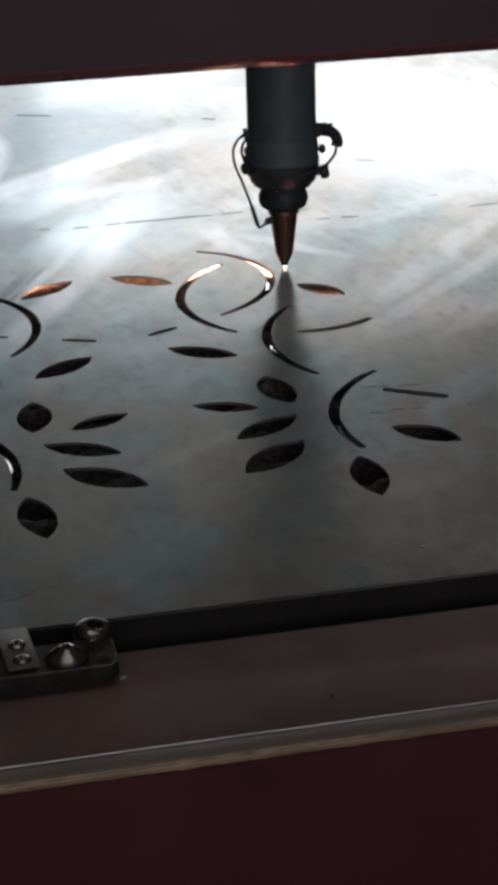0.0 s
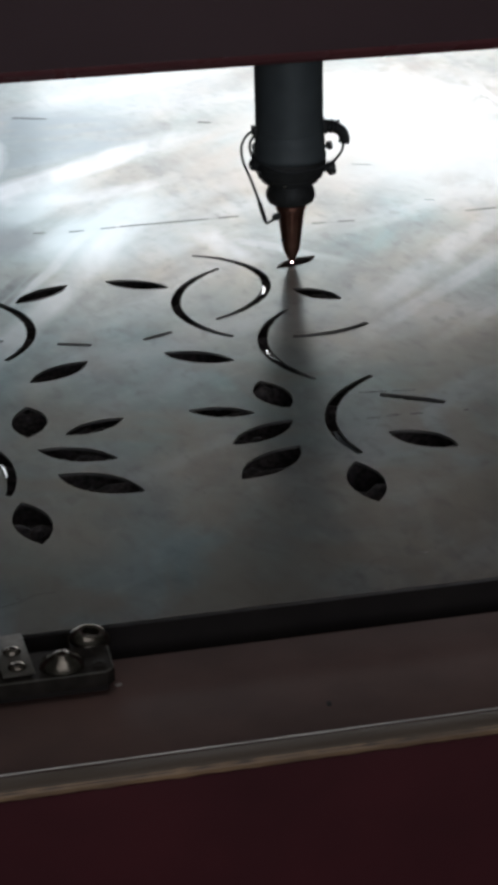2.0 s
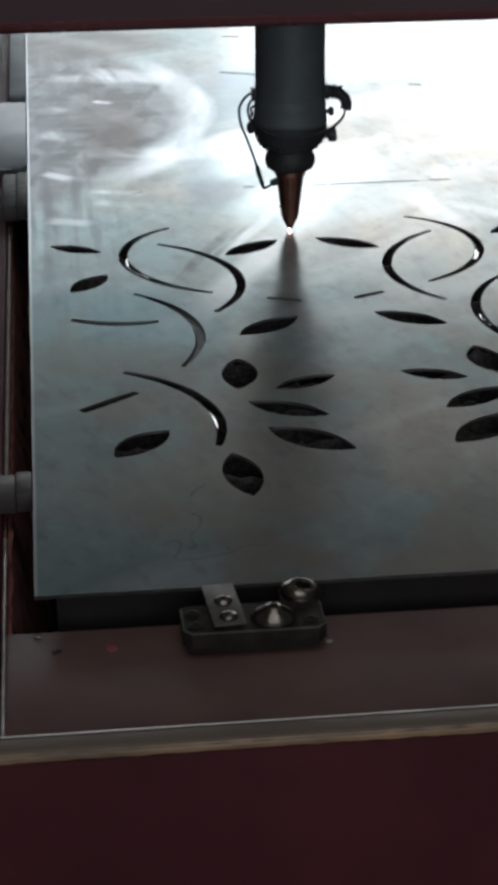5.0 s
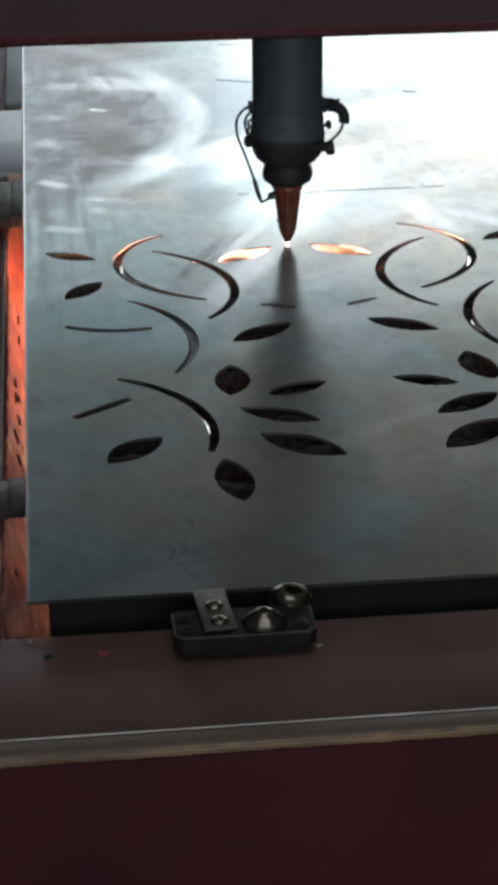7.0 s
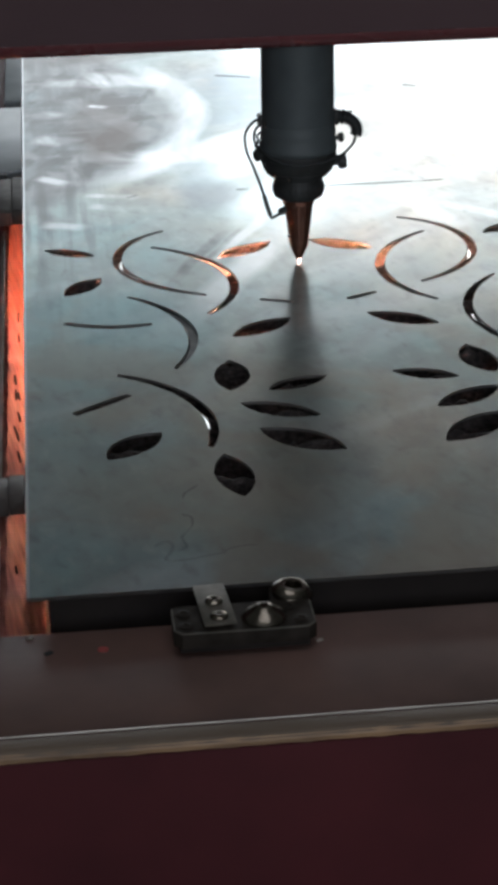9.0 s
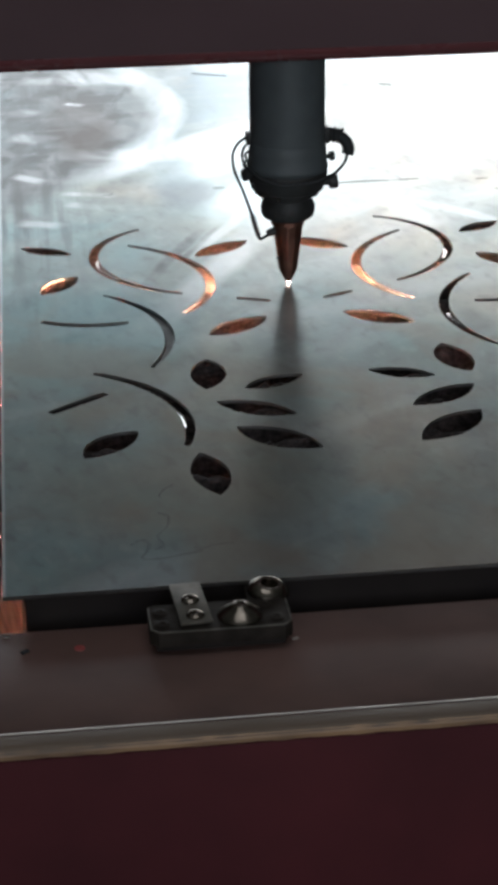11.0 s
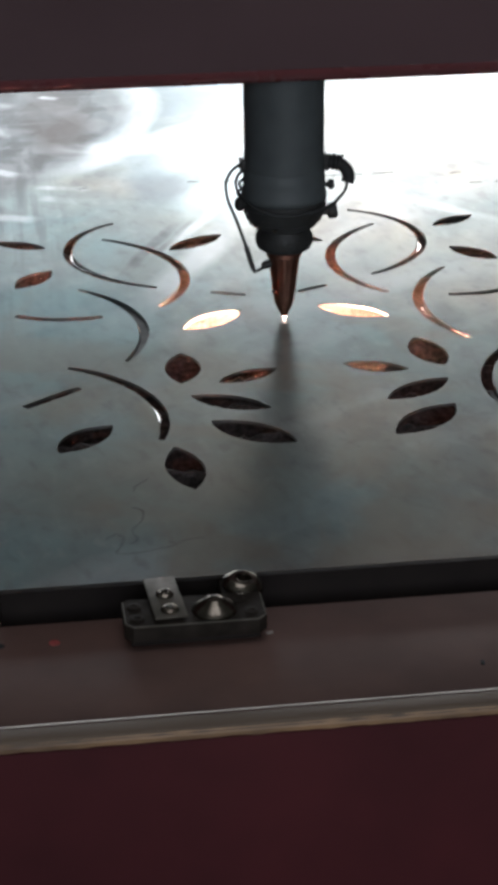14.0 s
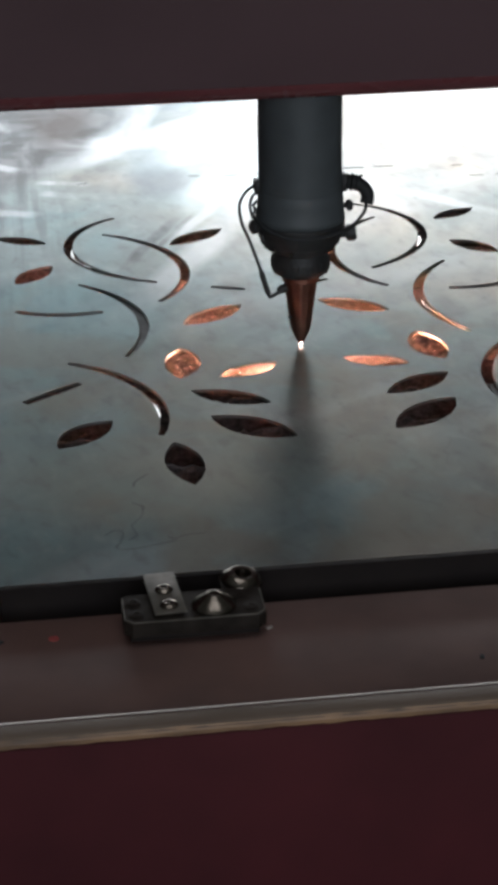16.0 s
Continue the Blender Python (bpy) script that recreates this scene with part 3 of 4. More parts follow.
def half_pattern():
    yield petal(0.0237, 0.8595, 0.0832, 0.8262, 0.0128, 0.0129)
    yield petal(0.0447, 0.6908, 0.0862, 0.7478, 0.0156, 0.0145)
    yield petal(0.2224, 0.7974, 0.2902, 0.8490, 0.0159, 0.0159)
    yield petal(0.2123, 0.5378, 0.2792, 0.5871, 0.0158, 0.0175)
    yield petal(0.2028, 0.4730, 0.1955, 0.3920, 0.0200, 0.0153)
    yield petal(0.2313, 0.3894, 0.2930, 0.4182, 0.0133, 0.0137)
    yield petal(0.2015, 0.3612, 0.2732, 0.3205, 0.0149, 0.0171)
    yield petal(0.2135, 0.2988, 0.2854, 0.2403, 0.0187, 0.0205)
    yield petal(0.0727, 0.2478, 0.1236, 0.3025, 0.0197, 0.0158)
    yield petal(0.1752, 0.2462, 0.1838, 0.1552, 0.0172, 0.0165)
    yield crescent(0.2422, 0.8016, 0.1347, 124.7, 251.1, 0.0110, 0.0061, 26, (-0.0041, 0.0002, 0.0067))
    yield crescent(0.0735, 0.7100, 0.1578, 61.7, -39.4, 0.0112, 0.0060, 26, (0.0017, 0.0000, -0.0027))
    yield crescent(0.0010, 0.5471, 0.1718, 49.7, -31.2, 0.0111, 0.0043, 26)
    yield crescent(0.0102, 0.3090, 0.1614, 60.3, -16.8, 0.0114, 0.0063, 26)
    yield crescent(0.1053, 0.6937, 0.1080, 234.8, 285.0, 0.0110, 0.0077, 26)
    yield crescent(1.0822, -0.9661, 1.6800, 128.1, 125.8, 0.0112, 0.0088, 6)
    yield crescent(-0.0162, -0.0421, 0.7408, 68.6, 65.6, 0.0089, 0.0063, 6)


WIDE, LONG, THICK = 1.85, 3.05, 0.003
holes = [o for left in half_pattern() for o in (left, [other_half(p) for p in left])]
LAST = holes[1]   # the leaf that comes free while the head is over it


def plate(name, outlines, thick):
    """A flat plate with its openings, upper face at z = 0."""
    data = bpy.data.curves.new(name, "CURVE")
    data.dimensions, data.fill_mode, data.extrude = "2D", "BOTH", thick / 2
    for outline in outlines:
        s = data.splines.new("POLY")
        s.points.add(len(outline) - 1)
        s.use_cyclic_u = True
        for p, (x, y) in zip(s.points, outline):
            p.co = (x, y, 0, 1)
    ob = bpy.data.objects.new(name, data)
    scene.collection.objects.link(ob)
    me = bpy.data.meshes.new_from_object(ob.evaluated_get(bpy.context.evaluated_depsgraph_get()))
    bpy.data.objects.remove(ob)
    me.name = name
    me.transform(Matrix.Translation((0, 0, -thick / 2)))
    me.materials.clear()
    me.materials.append(STEEL)
    me.materials.append(CUT)
    for f in me.polygons:
        f.material_index = 1 if abs(f.normal.z) < 0.5 else 0
    return me


sheet = thing("steel_sheet", "large rolled steel sheet with cut leaf and crescent openings", "metal sheet", (0, 0, TOP))
sheet_plate = new("plate", plate("plate", [[(0, 0), (WIDE, 0), (WIDE, LONG), (0, LONG)]] + holes, THICK))
sheet_plate.parent = sheet


def ribbon(points, width):
    """A hair-thin drawn line that lies on the sheet."""
    line = smooth_line([(x, y, 0) for x, y in points], 5) if len(points) > 2 else [Vector((x, y, 0)) for x, y in points]
    bm = B()
    rows = []
    for k, p in enumerate(line):
        way = (line[min(k + 1, len(line) - 1)] - line[max(k - 1, 0)]).normalized()
        side = Vector((-way.y, way.x, 0)) * width / 2 * (0.55 if k in (0, len(line) - 1) else 0.85 + 0.3 * noise.noise(p * 90))
        rows.append([bm.verts.new(p + side + Vector((0, 0, z))) for z in (0.0, 0.00022)] + [bm.verts.new(p - side + Vector((0, 0, z))) for z in (0.00022, 0.0)])
    for p, q in zip(rows, rows[1:]):
        for k in range(4):
            bm.faces.new((p[k], p[(k + 1) % 4], q[(k + 1) % 4], q[k]))
    bm.faces.new(rows[0])
    bm.faces.new(list(reversed(rows[-1])))
    return bm


def mark(points, width, mat, name="drawn_mark", label=""):
    return part(name, ribbon(points, width), mat, sheet, label, 0)


for k, (x0, y0, x1, y1) in enumerate(((0.273, 1.073, 0.288, 1.071), (0.318, 1.066, 0.338, 1.066), (0.360, 1.068, 0.380, 1.069), (0.386, 1.070, 0.502, 1.071), (0.516, 1.072, 0.542, 1.072),
                                      (0.615, 1.059, 0.630, 1.059), (0.628, 1.011, 0.646, 1.010), (0.662, 1.010, 0.684, 1.008), (0.835, 1.009, 0.879, 1.012))):
    mark([(x0, y0), (x1, y1)], 0.0055 if k != 5 else 0.004, MARK, "chalk_line_dash", "broken dark layout line" if k == 0 else "")
for x0, y0, x1, y1 in ((0.307, 1.723, 0.360, 1.698), (0.588, 1.603, 0.606, 1.592), (0.800, 1.075, 0.811, 1.071), (0.131, 1.060, 0.144, 1.065), (0.532, 0.421, 0.560, 0.416), (0.566, 0.415, 0.589, 0.413),
                       (0.522, 0.353, 0.535, 0.351), (0.543, 0.354, 0.556, 0.353), (0.566, 0.352, 0.578, 0.351), (0.619, 0.348, 0.624, 0.347), (0.753, 1.284, 0.778, 1.272), (0.336, 1.994, 0.365, 1.984)):
    mark([(x0, y0), (x1, y1)], 0.0036 if y0 < 0.6 else 0.007 if y0 < 1.3 else 0.014, SMUDGE, "smudge_dash")
mark([(0.486, 0.058), (0.495, 0.058)], 0.0012, SCUFF, "bare_scratch")
mark([(0.102, 0.073), (0.111, 0.080), (0.117, 0.074), (0.114, 0.060), (0.110, 0.048), (0.124, 0.046), (0.143, 0.051), (0.158, 0.055)], 0.0028, FAINT, "pen_squiggle", "faint grey pen squiggle")
mark([(0.152, 0.063), (0.157, 0.058), (0.168, 0.064), (0.184, 0.065)], 0.0020, FAINT, "pen_squiggle")
mark([(0.128, 0.129), (0.136, 0.121), (0.134, 0.103), (0.125, 0.086), (0.128, 0.070), (0.121, 0.062)], 0.0024, FAINT, "pen_squiggle")
mark([(0.146, 0.183), (0.134, 0.169), (0.132, 0.159)], 0.0020, FAINT, "pen_squiggle")

centre = (sum(p[0] for p in LAST) / len(LAST), sum(p[1] for p in LAST) / len(LAST))
blank = new("cut_blank", plate("cut_blank", [[(centre[0] + (x - centre[0]) * 0.985, centre[1] + (y - centre[1]) * 0.985) for x, y in LAST]], THICK))
blank.location = (0, 0, TOP)
tagged(blank, "leaf-shaped steel offcut freshly cut from the sheet", "offcut")


def slot_offcut(cx, cy, radius, start, end, wide, tip, flip, rx, ry, label):
    """A narrow crescent left tilted in its slot, between the walls of the cut."""
    outline = crescent(cx, cy, radius, start, end, wide, tip, 16)
    if flip:
        outline = [other_half(p) for p in outline]
    mx, my = (sum(p[k] for p in outline) / len(outline) for k in (0, 1))
    me = plate("crescent_offcut", [[(x - mx, y - my) for x, y in outline]], 0.0012)
    me.materials.clear()
    me.materials.append(DULL if wide > 0.005 else SLIVER)
    for f in me.polygons:
        f.material_index = 0
    ob = tagged(new("crescent_offcut", me), label, "offcut", "offcuts left in the slots")
    ob.matrix_world = pose(mx, my, TOP - (0.0022 if wide > 0.007 else 0.0036), rx, ry, 0)


# the thin bright slivers are shaped as the highlight on an offcut's inner edge
slot_offcut(0.0102, 0.3090, 0.1570, 34, -4, 0.0030, 0.0006, False, -6, 0, "thin bright sliver for the highlight on a tilted offcut")
slot_offcut(0.2422, 0.8016, 0.1312, 170, 212, 0.0030, 0.0006, False, -4, 0, "thin bright sliver for the highlight on a tilted offcut")
slot_offcut(0.0010, 0.5471, 0.1722, 42, -28, 0.0090, 0.0022, False, -0.4, -0.6, "dull grey steel offcut lying in a slot")
slot_offcut(0.0010, 0.5471, 0.1687, 9, -7, 0.0034, 0.0006, True, -6, 0, "short bright sliver for the highlight on a tilted offcut")
slot_offcut(0.0102, 0.3090, 0.1598, 8, -16, 0.0052, 0.0010, True, -2, 0, "dull grey steel offcut lying in a slot")
slot_offcut(0.2422, 0.8016, 0.1312, 186, 208, 0.0032, 0.0006, True, -5, 0, "short bright sliver for the highlight on a tilted offcut")

# ---- the gantry beam ----
beam = thing("gantry_beam", "dark red painted gantry beam carrying the cutting head", "gantry beam")
FACE, UNDER = -0.062, 1.158     # front face before the head, height of the underside


def prism(outline, x0=-1.9, x1=2.7):
    bm = B()
    ends = [[bm.verts.new((x, y, z)) for y, z in outline] for x in (x0, x1)]
    for k in range(len(outline)):
        j = (k + 1) % len(outline)
        bm.faces.new((ends[0][k], ends[0][j], ends[1][j], ends[1][k]))
    bm.faces.new(ends[0])
    bm.faces.new(list(reversed(ends[1])))
    return bm


def round_edge(r, first, last):
    return [(FACE + r - r * math.cos(a), UNDER + r - r * math.sin(a)) for a in (radians(d) for d in range(first, last + 1, 8))]


part("front_cover", prism([(FACE, 1.61), (FACE, UNDER + 0.015), (FACE + 0.004, UNDER + 0.015), (FACE + 0.004, 1.61)]), BEAMPAINT, beam, "smooth dark cover of the gantry beam")
# separate strip whose redder paint carries the glow of the sparks
part("lower_edge", prism(round_edge(0.0148, 0, 88) + [(-0.0425, UNDER), (-0.0425, UNDER + 0.003), (FACE + 0.0155, UNDER + 0.0045), (FACE + 0.0042, UNDER + 0.0148)]), GLOWEDGE, beam, "rounded lower edge with the spark glow in its red")
part("beam_tube", box(B(), -1.9, 2.7, 0.06, 0.24, 1.30, 1.60, 0.01), BEAMPAINT, beam)
part("top_cover", box(B(), -1.9, 2.7, FACE + 0.0042, 0.24, 1.602, 1.610), BEAMPAINT, beam)
part("rear_cover", box(B(), -1.9, 2.7, 0.2405, 0.2445, 1.20, 1.610), BEAMPAINT, beam)
for x0, x1 in ((-1.28, -1.04), (1.78, 2.02)):
    part("end_carriage", box(B(), x0, x1, FACE + 0.02, 0.22, 0.8846, 1.29, 0.01), BEAMPAINT, beam)

# ---- the cutting head; its origin is the nozzle's tip ----
head = thing("laser_head", "black laser cutting head with a copper nozzle", "laser cutter")
part("head_tube", lathe(B(), [(0.0404, 0.1590), (0.0404, 0.60)], 64), BLACK, head, "smooth black head tube")
part("head_body", lathe(B(), [(0.0420, 0.1275), (0.0434, 0.1294), (0.0434, 0.1339), (0.0422, 0.1359), (0.0420, 0.1479), (0.0412, 0.1571), (0.0404, 0.1588)], 64), BLACK, head)
part("adjusting_collar", lathe(B(), [(0.0290, 0.0999), (0.0336, 0.1007), (0.0345, 0.1045), (0.0385, 0.1062), (0.0396, 0.1112), (0.0412, 0.1129), (0.0420, 0.1201), (0.0432, 0.1209), (0.0432, 0.1261), (0.0420, 0.1273)], 64), BLACKMETAL, head,
     "black adjusting collar")
part("neck", lathe(B(), [(0.0258, 0.0960), (0.0268, 0.0973), (0.0268, 0.0998)], 48), BLACKMETAL, head)
part("nozzle_nut", lathe(B(), [(0.0175, 0.0720), (0.0225, 0.0727), (0.0272, 0.0756), (0.0290, 0.0802), (0.0290, 0.0889), (0.0278, 0.0914), (0.0262, 0.0958)], 48), BLACKMETAL, head, "rounded black nozzle nut")
for k in range(30):
    a = math.tau * k / 30
    part("knurl_ridge", box(B(), -0.0008, 0.0008, -0.0003, 0.0005, 0.0802, 0.0886, 0.0003, 1), BLACKMETAL, head).matrix_local = Matrix.Rotation(a, 4, "Z") @ Matrix.Translation((0, -0.0290, 0))
part("nozzle_ring", lathe(B(), [(0.0168, 0.0655), (0.0183, 0.0664), (0.0183, 0.0708), (0.0172, 0.0719)], 40), COPPER, head, "worn copper ring")
nozzle = lathe(B(), [(0.0030, 0.0), (0.0036, 0.0010), (0.0092, 0.0128), (0.0102, 0.0160), (0.0106, 0.0185), (0.0164, 0.0645), (0.0164, 0.0654)], 48)
for v in nozzle.verts:   # shallow grip flutes
    if 0.017 < v.co.z < 0.0648 and math.sin(12 * math.atan2(v.co.y, v.co.x)) > 0.5:
        v.co.x, v.co.y = v.co.x * 0.945, v.co.y * 0.945
part("nozzle", nozzle, COPPER, head, "fluted copper cutting nozzle")


def knob(at, way, r, length):
    turn = Vector(way).to_track_quat("Z", "Y").to_matrix().to_4x4()
    return lathe(B(), [(r * 0.5, 0), (r * 0.5, length * 0.40), (r * 0.9, length * 0.44), (r * 1.04, length * 0.58), (r * 1.04, length * 0.86), (r * 0.8, length)], 20, at, turn)


def facing(x, y, z=0.0):
    return Vector((x, y, z)).to_track_quat("Z", "Y").to_matrix().to_4x4()


part("adjusting_knob", knob((0.036, -0.006, 0.1125), (1, -0.15, 0.10), 0.0080, 0.0180), BLACKMETAL, head)
part("adjusting_knob", knob((-0.040, -0.012, 0.1265), (-1, -0.3, 0.05), 0.0068, 0.0110), BLACKMETAL, head)
part("adjusting_knob", knob((0.040, -0.004, 0.1400), (1, 0.0, 0.05), 0.0052, 0.0105), BLACKMETAL, head)
for x, y in ((-0.0290, -0.020), (-0.0140, -0.0325)):
    part("cap_screw", lathe(B(), [(0.0022, -0.002), (0.0024, 0.0015), (0.0018, 0.0026)], 12, (x * 0.98, y * 0.98, 0.1024), facing(x, y)), BRIGHT, head, "small bright cap screw")
for x, z in ((-0.034, 0.1083), (-0.0375, 0.1149)):
    part("collar_lug", box(B(), x - 0.0035, x + 0.0035, -0.016, -0.004, z - 0.0035, z + 0.0030, 0.0012), BLACKMETAL, head)
part("hose_elbow", pipe(B(), [(0.038, 0, 0.1640), (0.047, -0.002, 0.1634), (0.0560, -0.004, 0.1613), (0.0630, -0.006, 0.1553), (0.0650, -0.007, 0.1479), (0.0635, -0.008, 0.1423)], 0.0066, 14), RUBBER, head,
     "black ribbed hose elbow")
for x, z, r in ((0.0455, 0.1636, 0.0078), (0.0500, 0.1630, 0.0084), (0.0545, 0.1620, 0.0080)):
    part("hose_rib", lathe(B(), [(r - 0.0012, -0.0018), (r, -0.0010), (r, 0.0010), (r - 0.0012, 0.0018)], 18, (x, -0.003, z), facing(1, 0, -0.18)), RUBBER, head)
part("cable_tie", lathe(B(), [(0.0016, 0), (0.0013, 0.005)], 8, (0.0560, -0.004, 0.1668), facing(0.9, 0, 0.6)), RUBBER, head)
part("sensor_cable", pipe(B(), [(0.0635, -0.008, 0.1432), (0.0600, -0.016, 0.1371), (0.0520, -0.026, 0.1318), (0.0400, -0.0370, 0.1273), (0.018, -0.0465, 0.1233), (-0.012, -0.0480, 0.1221), (-0.033, -0.036, 0.1273),
                                (-0.0465, -0.016, 0.1363), (-0.0500, -0.008, 0.1446), (-0.0475, -0.004, 0.1534), (-0.0415, 0.0, 0.1576)], 0.0017, 8), RUBBER, head, "thin black sensor cable round the collar")
part("cable_loop", pipe(B(), [(-0.0430, -0.010, 0.1516), (-0.0470, -0.012, 0.1479), (-0.0455, -0.013, 0.1423), (-0.0490, -0.012, 0.1380), (-0.0455, -0.010, 0.1322), (-0.0425, -0.008, 0.1298)], 0.0016, 8), RUBBER, head)
part("gas_line", pipe(B(), [(-0.0400, -0.004, 0.1664), (-0.0460, -0.006, 0.1649), (-0.0535, -0.007, 0.1599), (-0.0590, -0.008, 0.1516), (-0.0602, -0.008, 0.1423), (-0.0578, -0.008, 0.1281), (-0.0508, -0.008, 0.1104),
                            (-0.0415, -0.008, 0.0837), (-0.0355, -0.008, 0.0630), (-0.0325, -0.008, 0.0535), (-0.0300, -0.008, 0.0528), (-0.0220, -0.006, 0.0560), (-0.0150, -0.004, 0.0592)], 0.0016, 8), RUBBER, head,
     "thin black line to the nozzle")
part("line_sleeve", pipe(B(), [(-0.0400, -0.008, 0.0792), (-0.0365, -0.008, 0.0662), (-0.0332, -0.008, 0.0558)], 0.0027, 10, 4), BLACKMETAL, head)
part("line_fitting", lathe(B(), [(0.0040, 0), (0.0044, 0.002), (0.0044, 0.008), (0.0030, 0.011)], 14, (-0.0130, -0.003, 0.0600), facing(-1, -0.2, -0.3)), BLACKMETAL, head)
part("hose_bracket", box(B(), -0.0450, -0.0395, -0.008, 0.008, 0.1571, 0.1692, 0.001), BLACKMETAL, head)
part("hose_bracket", box(B(), 0.0395, 0.0445, -0.009, 0.009, 0.1553, 0.1715, 0.001), BLACKMETAL, head)
part("grub_screw", lathe(B(), [(0.0016, -0.001), (0.0016, 0.0016)], 10, (-0.0118, -0.0080, 0.030), facing(-1, -0.7)), BLACKMETAL, head)


def spark_ball(r, seed):
    bm = B()
    bmesh.ops.create_icosphere(bm, subdivisions=2, radius=r)
    for v in bm.verts:
        v.co *= 0.85 + 0.3 * noise.noise(v.co * (2.5 / r) + Vector((seed, 0, 0)))
    return bm


def spark_star(r, seed):
    """A ragged burst: a small core with short spikes."""
    rng, bm = random.Random(seed), B()
    bmesh.ops.create_icosphere(bm, subdivisions=3, radius=r)
    for v in bm.verts:
        v.co *= rng.uniform(1.6, 3.4) if rng.random() < 0.16 else rng.uniform(0.7, 1.0)
        v.co.z *= 0.8
    return bm


tip_spark = part("tip_spark", spark_ball(0.0014, 1), SPARK, head, "white-hot spark at the nozzle tip", 180)
flare = part("spark_flare", spark_star(0.0066, 2), FLARE, head, "bright yellow flare at the cut", 180)
# unseen glowing ball, added to light the slats below some openings
fill_ball = part("slat_fill_ball", spark_ball(0.0050, 5), JET, head, "unseen glowing ball added to light the slats", 180)
trail = part("spark_trail", lathe(B(), [(0.0060, -0.085), (0.0085, -0.12), (0.0085, -0.30), (0.004, -0.335)], 14), GLOW, head, "falling trail of orange sparks", 180)
jet = part("spark_jet", lathe(B(), [(0.0015, -0.0), (0.0050, -0.008), (0.0110, -0.025), (0.0140, -0.05), (0.0130, -0.07), (0.006, -0.08)], 20), JET, head, "orange jet of sparks under the sheet", 180)

# ---- clamps ----


def front_clamp():
    c = thing("sheet_clamp", "dark steel clamp block with two turned domes and a strap", "clamp", (0.160, -0.0517, TRAY))
    base = B()
    w, d, h, cut = 0.0472, 0.0196, 0.0182, 0.0055
    outline = [(-w + cut, -d), (w - cut, -d), (w, -d + cut), (w, d - 0.003), (w - 0.003, d), (-w + 0.003, d), (-w, d - 0.003), (-w, -d + cut)]
    low = [base.verts.new((x, y, h - 0.0105)) for x, y in outline]
    base.faces.new(list(reversed(low)))
    mid = [base.verts.new((x, y, h - 0.0010)) for x, y in outline]
    high = [base.verts.new((x * 0.985, y * 0.96, h)) for x, y in outline]
    base.faces.new(high)
    for p, q in ((low, mid), (mid, high)):
        for k in range(8):
            base.faces.new((p[k], p[(k + 1) % 8], q[(k + 1) % 8], q[k]))
    part("base_block", base, CLAMPSTEEL, c, "oiled dark steel block")
    part("worn_edge", pipe(B(), [(x * 0.985, y * 0.96, h - 0.0002) for x, y in [outline[3]] + [outline[2], outline[1], outline[0], outline[7], outline[6]]], 0.0006, 6, 1), STRAPSTEEL, c, "bare worn edge of the block")
    part("foot", box(B(), -0.043, 0.043, -0.0125, 0.0165, 0.0, h - 0.0106, 0.001), BAR, c, "black foot under the block")
    part("spacer", box(B(), -0.0265, -0.0075, -0.0120, 0.0180, h + 0.0001, 0.0202, 0.0003), CLAMPSTEEL, c)
    strap = part("strap", box(B(), -0.0278, -0.0062, -0.0135, 0.0425, 0.0203, 0.0220, 0.0005), STRAPSTEEL, c, "flat steel strap over the sheet's edge")
    strap.rotation_euler.z = radians(4)
    for y in (-0.0040, 0.0175):
        part("socket_screw", lathe(B(), [(0.0062, 0.0), (0.0062, 0.0006), (0.0048, 0.0020), (0.0028, 0.0026), (0.0022, 0.0024), (0.0018, 0.0008)], 24, (-0.0168, y, 0.0221)), TURNED, strap,
             "bright countersunk screw")
    part("dome", lathe(B(), [(0.0150, 0.0), (0.0154, 0.0010), (0.0140, 0.0026), (0.0096, 0.0056), (0.0066, 0.0074), (0.0058, 0.0084), (0.0044, 0.0090), (0.0036, 0.0092), (0.0030, 0.0084)], 40, (0.0135, -0.0030, h + 0.0001)), TURNED, c,
         "bright turned steel dome")
    nut = lathe(B(), [(0.0142, 0.0), (0.0146, 0.0018), (0.0140, 0.0030), (0.0098, 0.0068), (0.0086, 0.0072), (0.0060, 0.0068), (0.0052, 0.0030)], 40, (0.0365, 0.0308, 0.0162), Matrix.Rotation(radians(8), 4, "Y") @ Matrix.Rotation(radians(4), 4, "X"))
    part("dome_nut", nut, TURNED, c, "bright turned nut with a dark socket")
    part("nut_foot", box(B(), 0.0215, 0.0455, 0.0180, 0.0445, 0.0, 0.0153, 0.001), CLAMPSTEEL, c)
    for x, y in ((-0.0385, -0.0085), (-0.0395, 0.0080), (0.0375, -0.0085), (0.0310, 0.0090)):
        part("sunk_screw", lathe(B(), [(0.0050, 0.0), (0.0052, 0.0004), (0.0042, 0.0008), (0.0024, 0.0008), (0.0022, 0.0002)], 20, (x, y, h + 0.0002)), CLAMPSTEEL, c)
    for piece in c.children:
        piece.data.transform(Matrix.Scale(1.12, 4))
        for small in piece.children:
            small.data.transform(Matrix.Scale(1.12, 4))
    return c


front_clamp()


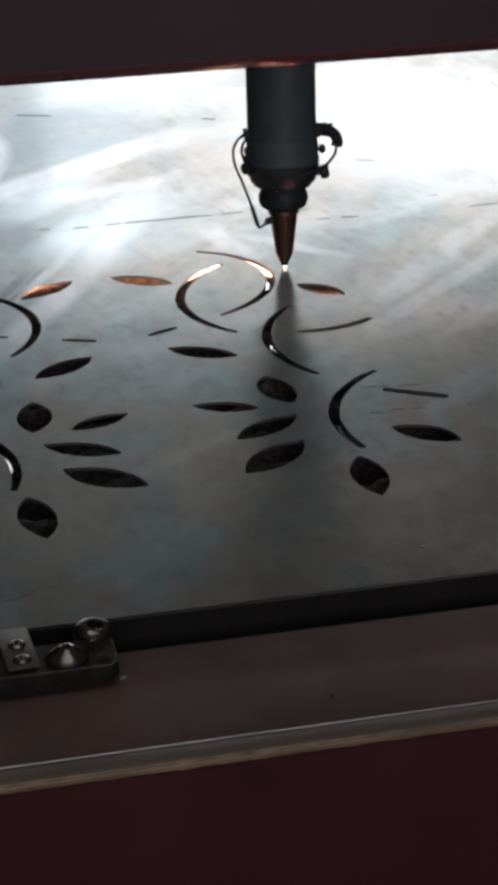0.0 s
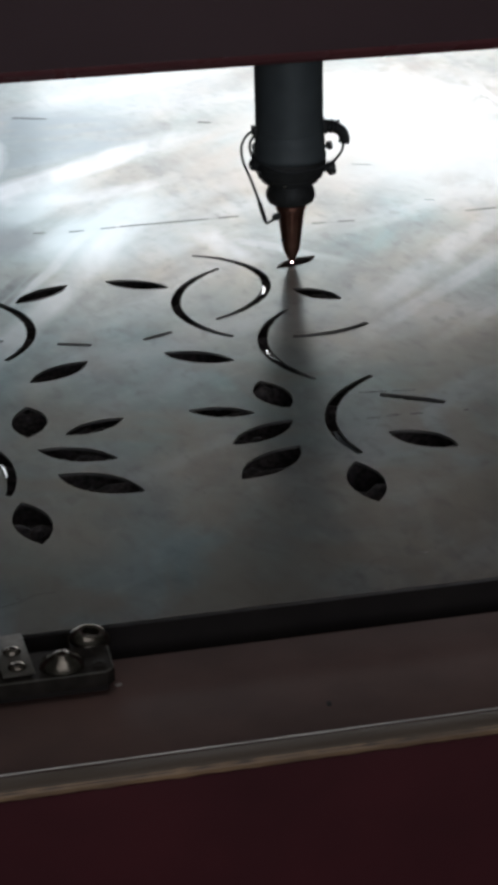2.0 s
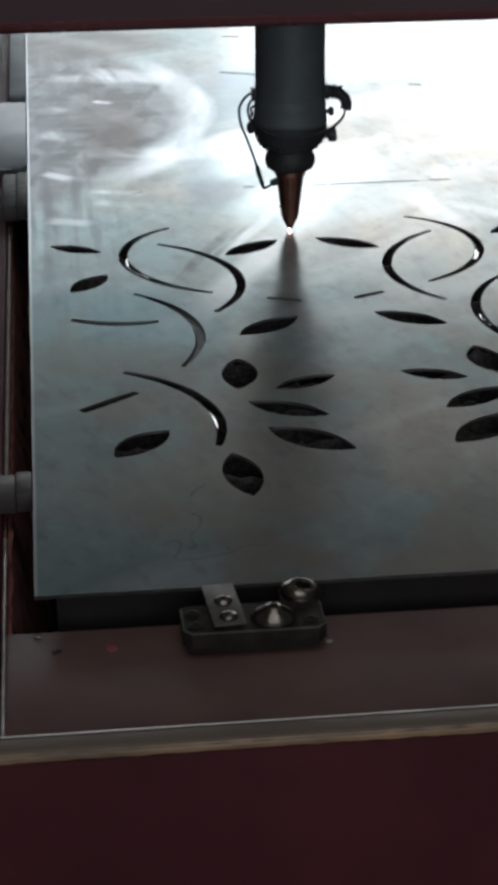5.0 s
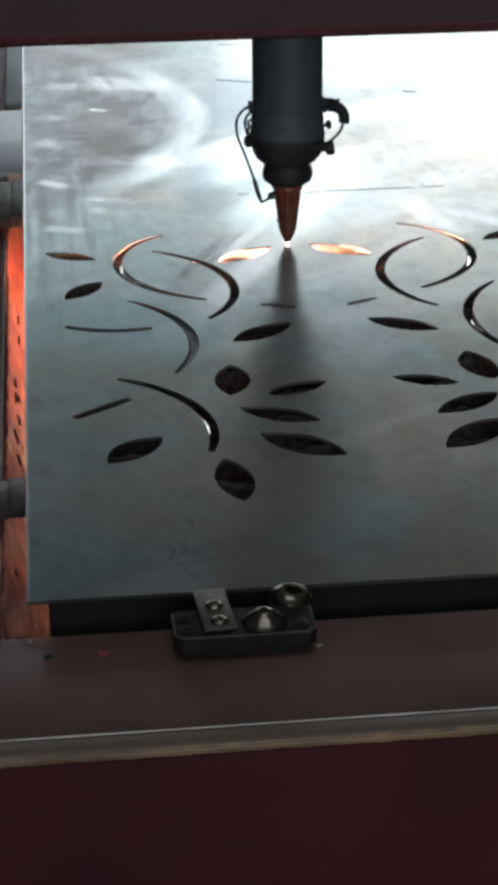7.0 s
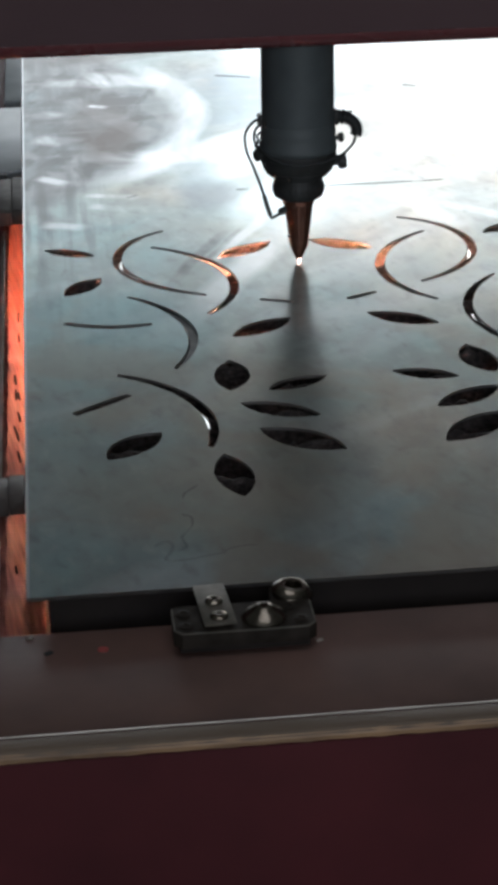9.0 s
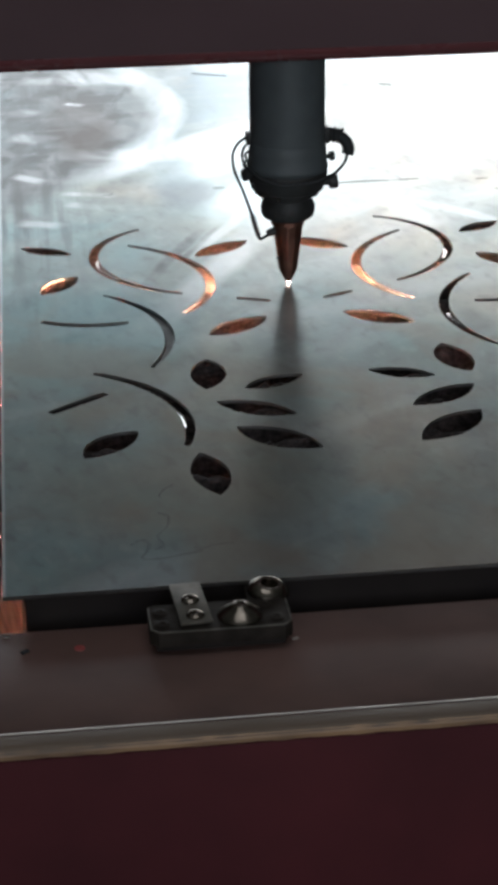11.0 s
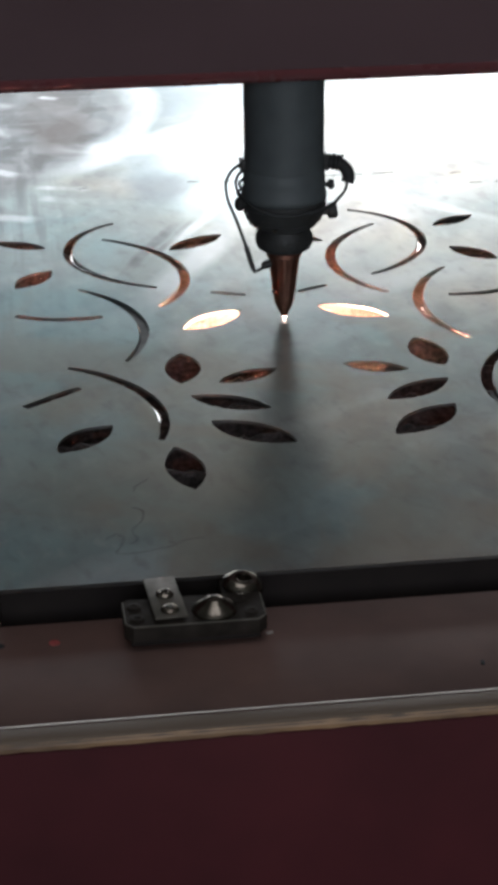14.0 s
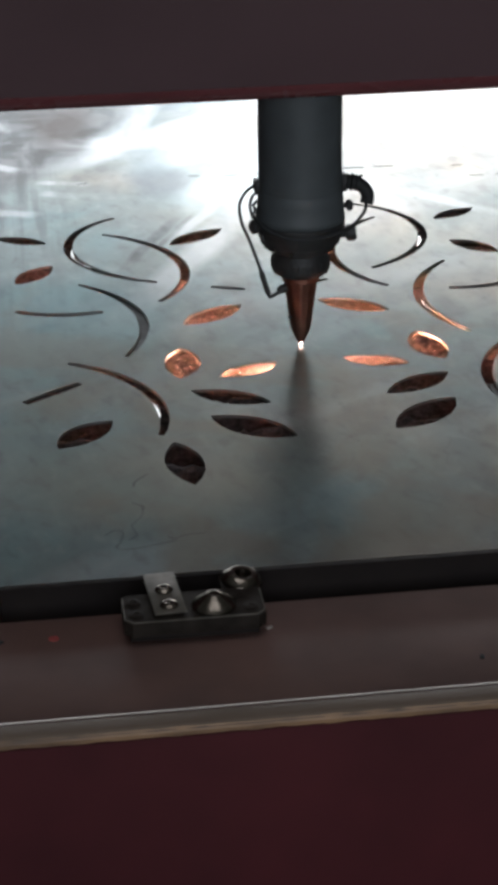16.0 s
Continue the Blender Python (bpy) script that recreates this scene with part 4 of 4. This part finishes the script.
def side_clamp(y, deep, arm):
    c = thing("side_clamp", "grey steel side clamp gripping the sheet's edge", "clamp", (0, y, 0.8845), "side clamps")
    body = part("clamp_arm", box(B(), -arm, -0.0145, -deep / 2, deep / 2, 0, 0.0175, 0.0012), GRIP, c)
    part("clamp_jaw", box(B(), -0.0142, -0.0008, -deep / 2 - 0.0005, deep / 2 + 0.0005, 0.001, 0.0195, 0.0014), GRIP, c, "worn clamp jaw")
    for s in (-0.25, 0.25) if arm > 0.05 else ():
        part("clamp_screw", lathe(B(), [(0.0052, 0), (0.0052, 0.003), (0.0042, 0.0042), (0.0025, 0.0042), (0.0023, 0.002)], 20, (-0.0345, s * deep * 1.4, 0.0176)), BRIGHT, c, "bright socket screw")
    return c


side_clamp(0.199, 0.042, 0.082)
side_clamp(1.090, 0.153, 0.0325)
pale = thing("side_plate", "pale grey plate beside the sheet on the side cover", "cover plate", (0, 1.40, 0.8845))
part("plate", box(B(), -0.0565, -0.0012, -0.176, 0.176, 0, 0.0135, 0.0015), PALE, pale)
part("plate_slot", box(B(), -0.054, -0.021, -0.193, -0.179, 0, 0.0115, 0.001), BLACKMETAL, pale)
ledge = thing("side_ledge", "grey steel ledge along the sheet's far edge", "ledge", (0, 2.285, 0.8845))
part("ledge_plate", box(B(), -0.0267, -0.0012, -0.66, 0.66, 0, 0.0125, 0.001), PALE, ledge)
part("ledge_strip", box(B(), -0.0497, -0.0437, -0.66, 0.66, 0, 0.012, 0.001), PALE, ledge)


# ---- small things ----
def chip(at, size, turn, name="metal_chip", mat=None, label="small bright metal chip lying on the tray"):
    bm = box(B(), -size, size, -size * 0.6, size * 0.6, 0, size * 0.5, size * 0.15, 1)
    ob = lone(name, bm, mat or BRIGHT, label, "metal chip")
    ob.matrix_world = pose(*at, 0, 0, turn)
    return ob


chip((0.2159, -0.0603, TRAY), 0.0026, 20, mat=LIP)
chip((0.3626, -0.1266, TRAY), 0.0026, 80, mat=RUBBER, label="dark crumb of slag lying on the tray")
chip((0.0009, -0.0273, TRAY), 0.0030, -10)
chip((0.0149, -0.0518, TRAY), 0.0034, 35, mat=RUBBER, label="dark crumb of slag lying on the tray")

lone("paint_dab", lathe(B(), [(0.0042, 0.0), (0.0038, 0.0006), (0.0015, 0.0009)], 14), DAB, "small dull red dab of paint on the tray", "paint dab").matrix_world = pose(0.0553, -0.0507, TRAY)


# ---- what moves ----
def motions():
    on, off = pose(0, 0, 0.0), pose(0, 0, 0.42)
    # the head: over the leaf, up, across to the axis, down, a wait, and then slowly along the axis
    spots = [(0, 0.544, 0.825, 0), (0.5, 0.5373, 0.8225, 0), (1, 0.5405, 0.822, 0), (1.5, 0.5508, 0.834, 0), (2, 0.5645, 0.855, 0), (2.1, 0.5660, 0.858, 0.002),
             (2.3, 0.567, 0.872, 0.022), (2.5, 0.559, 0.878, 0.024), (3, 0.370, 0.892, 0.024), (3.5, 0.3145, 0.892, 0.024), (3.8, 0.310, 0.886, 0.002),
             (4, 0.3093, 0.8848, 0), (4.2, 0.3093, 0.884, 0), (6.3, 0.3096, 0.8815, 0), (6.5, 0.3098, 0.8745, 0), (7, 0.3105, 0.8550, 0), (8, 0.3118, 0.8130, 0),
             (10.5, 0.3153, 0.7080, 0), (12, 0.3176, 0.6430, 0), (13.5, 0.3197, 0.5775, 0), (15, 0.3216, 0.5100, 0), (16, 0.3227, 0.4610, 0)]
    walk(head, [(t, pose(x, y, TOP + 0.003 + up)) for t, x, y, up in spots])
    walk(beam, [(t, pose(0.31, y, 0.0045 - 0.0225 * (y - 0.46))) for t, x, y, up in spots])
    # the jet and the flare are drawn up into the hollow tube while the laser is shut; the added glowing ball falls
    # below the pan
    def shown(piece, times, place, off=off):
        rows = [(0, place if times[0][0] == 0 else off)]
        for a, z in times:
            if a > 0:
                rows += [(a - 0.034, off), (a, place)]
            if z < 16:
                rows += [(z, place), (z + 0.034, off)]
        rows.append((16, rows[-1][1]))
        walk(piece, rows)
    shown(tip_spark, [(0, 2.03), (4.03, 16)], pose(0, 0, -0.0012))
    shown(flare, [(0.95, 1.9), (4.07, 4.6)], pose(0, 0, 0.003))
    shown(trail, [(0, 0.15), (0.8, 1.95), (6.37, 16)], pose(0, 0.045, 0))
    shown(fill_ball, [(0, 1.93), (6.37, 15.43)], pose(0.034, -0.104, -0.064), pose(0.034, -0.104, -0.45))
    shown(jet, [(0, 0.15), (0.8, 1.95), (6.37, 16)], pose(0, 0.008, -0.008))
    # the leaf drops out and comes to rest on the slats' pan
    x, y = centre

    def fallen(z, rx, ry, rz):
        return pose(x, y, z, rx, ry, rz) @ Matrix.Translation((-x, -y, 0))
    walk(blank, [(0, fallen(TOP, 0, 0, 0)), (1.92, fallen(TOP, 0, 0, 0)), (2.0, fallen(TOP - 0.010, 9, 4, 0)), (2.1, fallen(TOP - 0.05, 18, 6, 0)), (2.2, fallen(TOP - 0.18, 40, 10, 0)),
                 (2.4, fallen(0.5045, 0, 0, 8)), (16, fallen(0.5045, 0, 0, 8))])


motions()
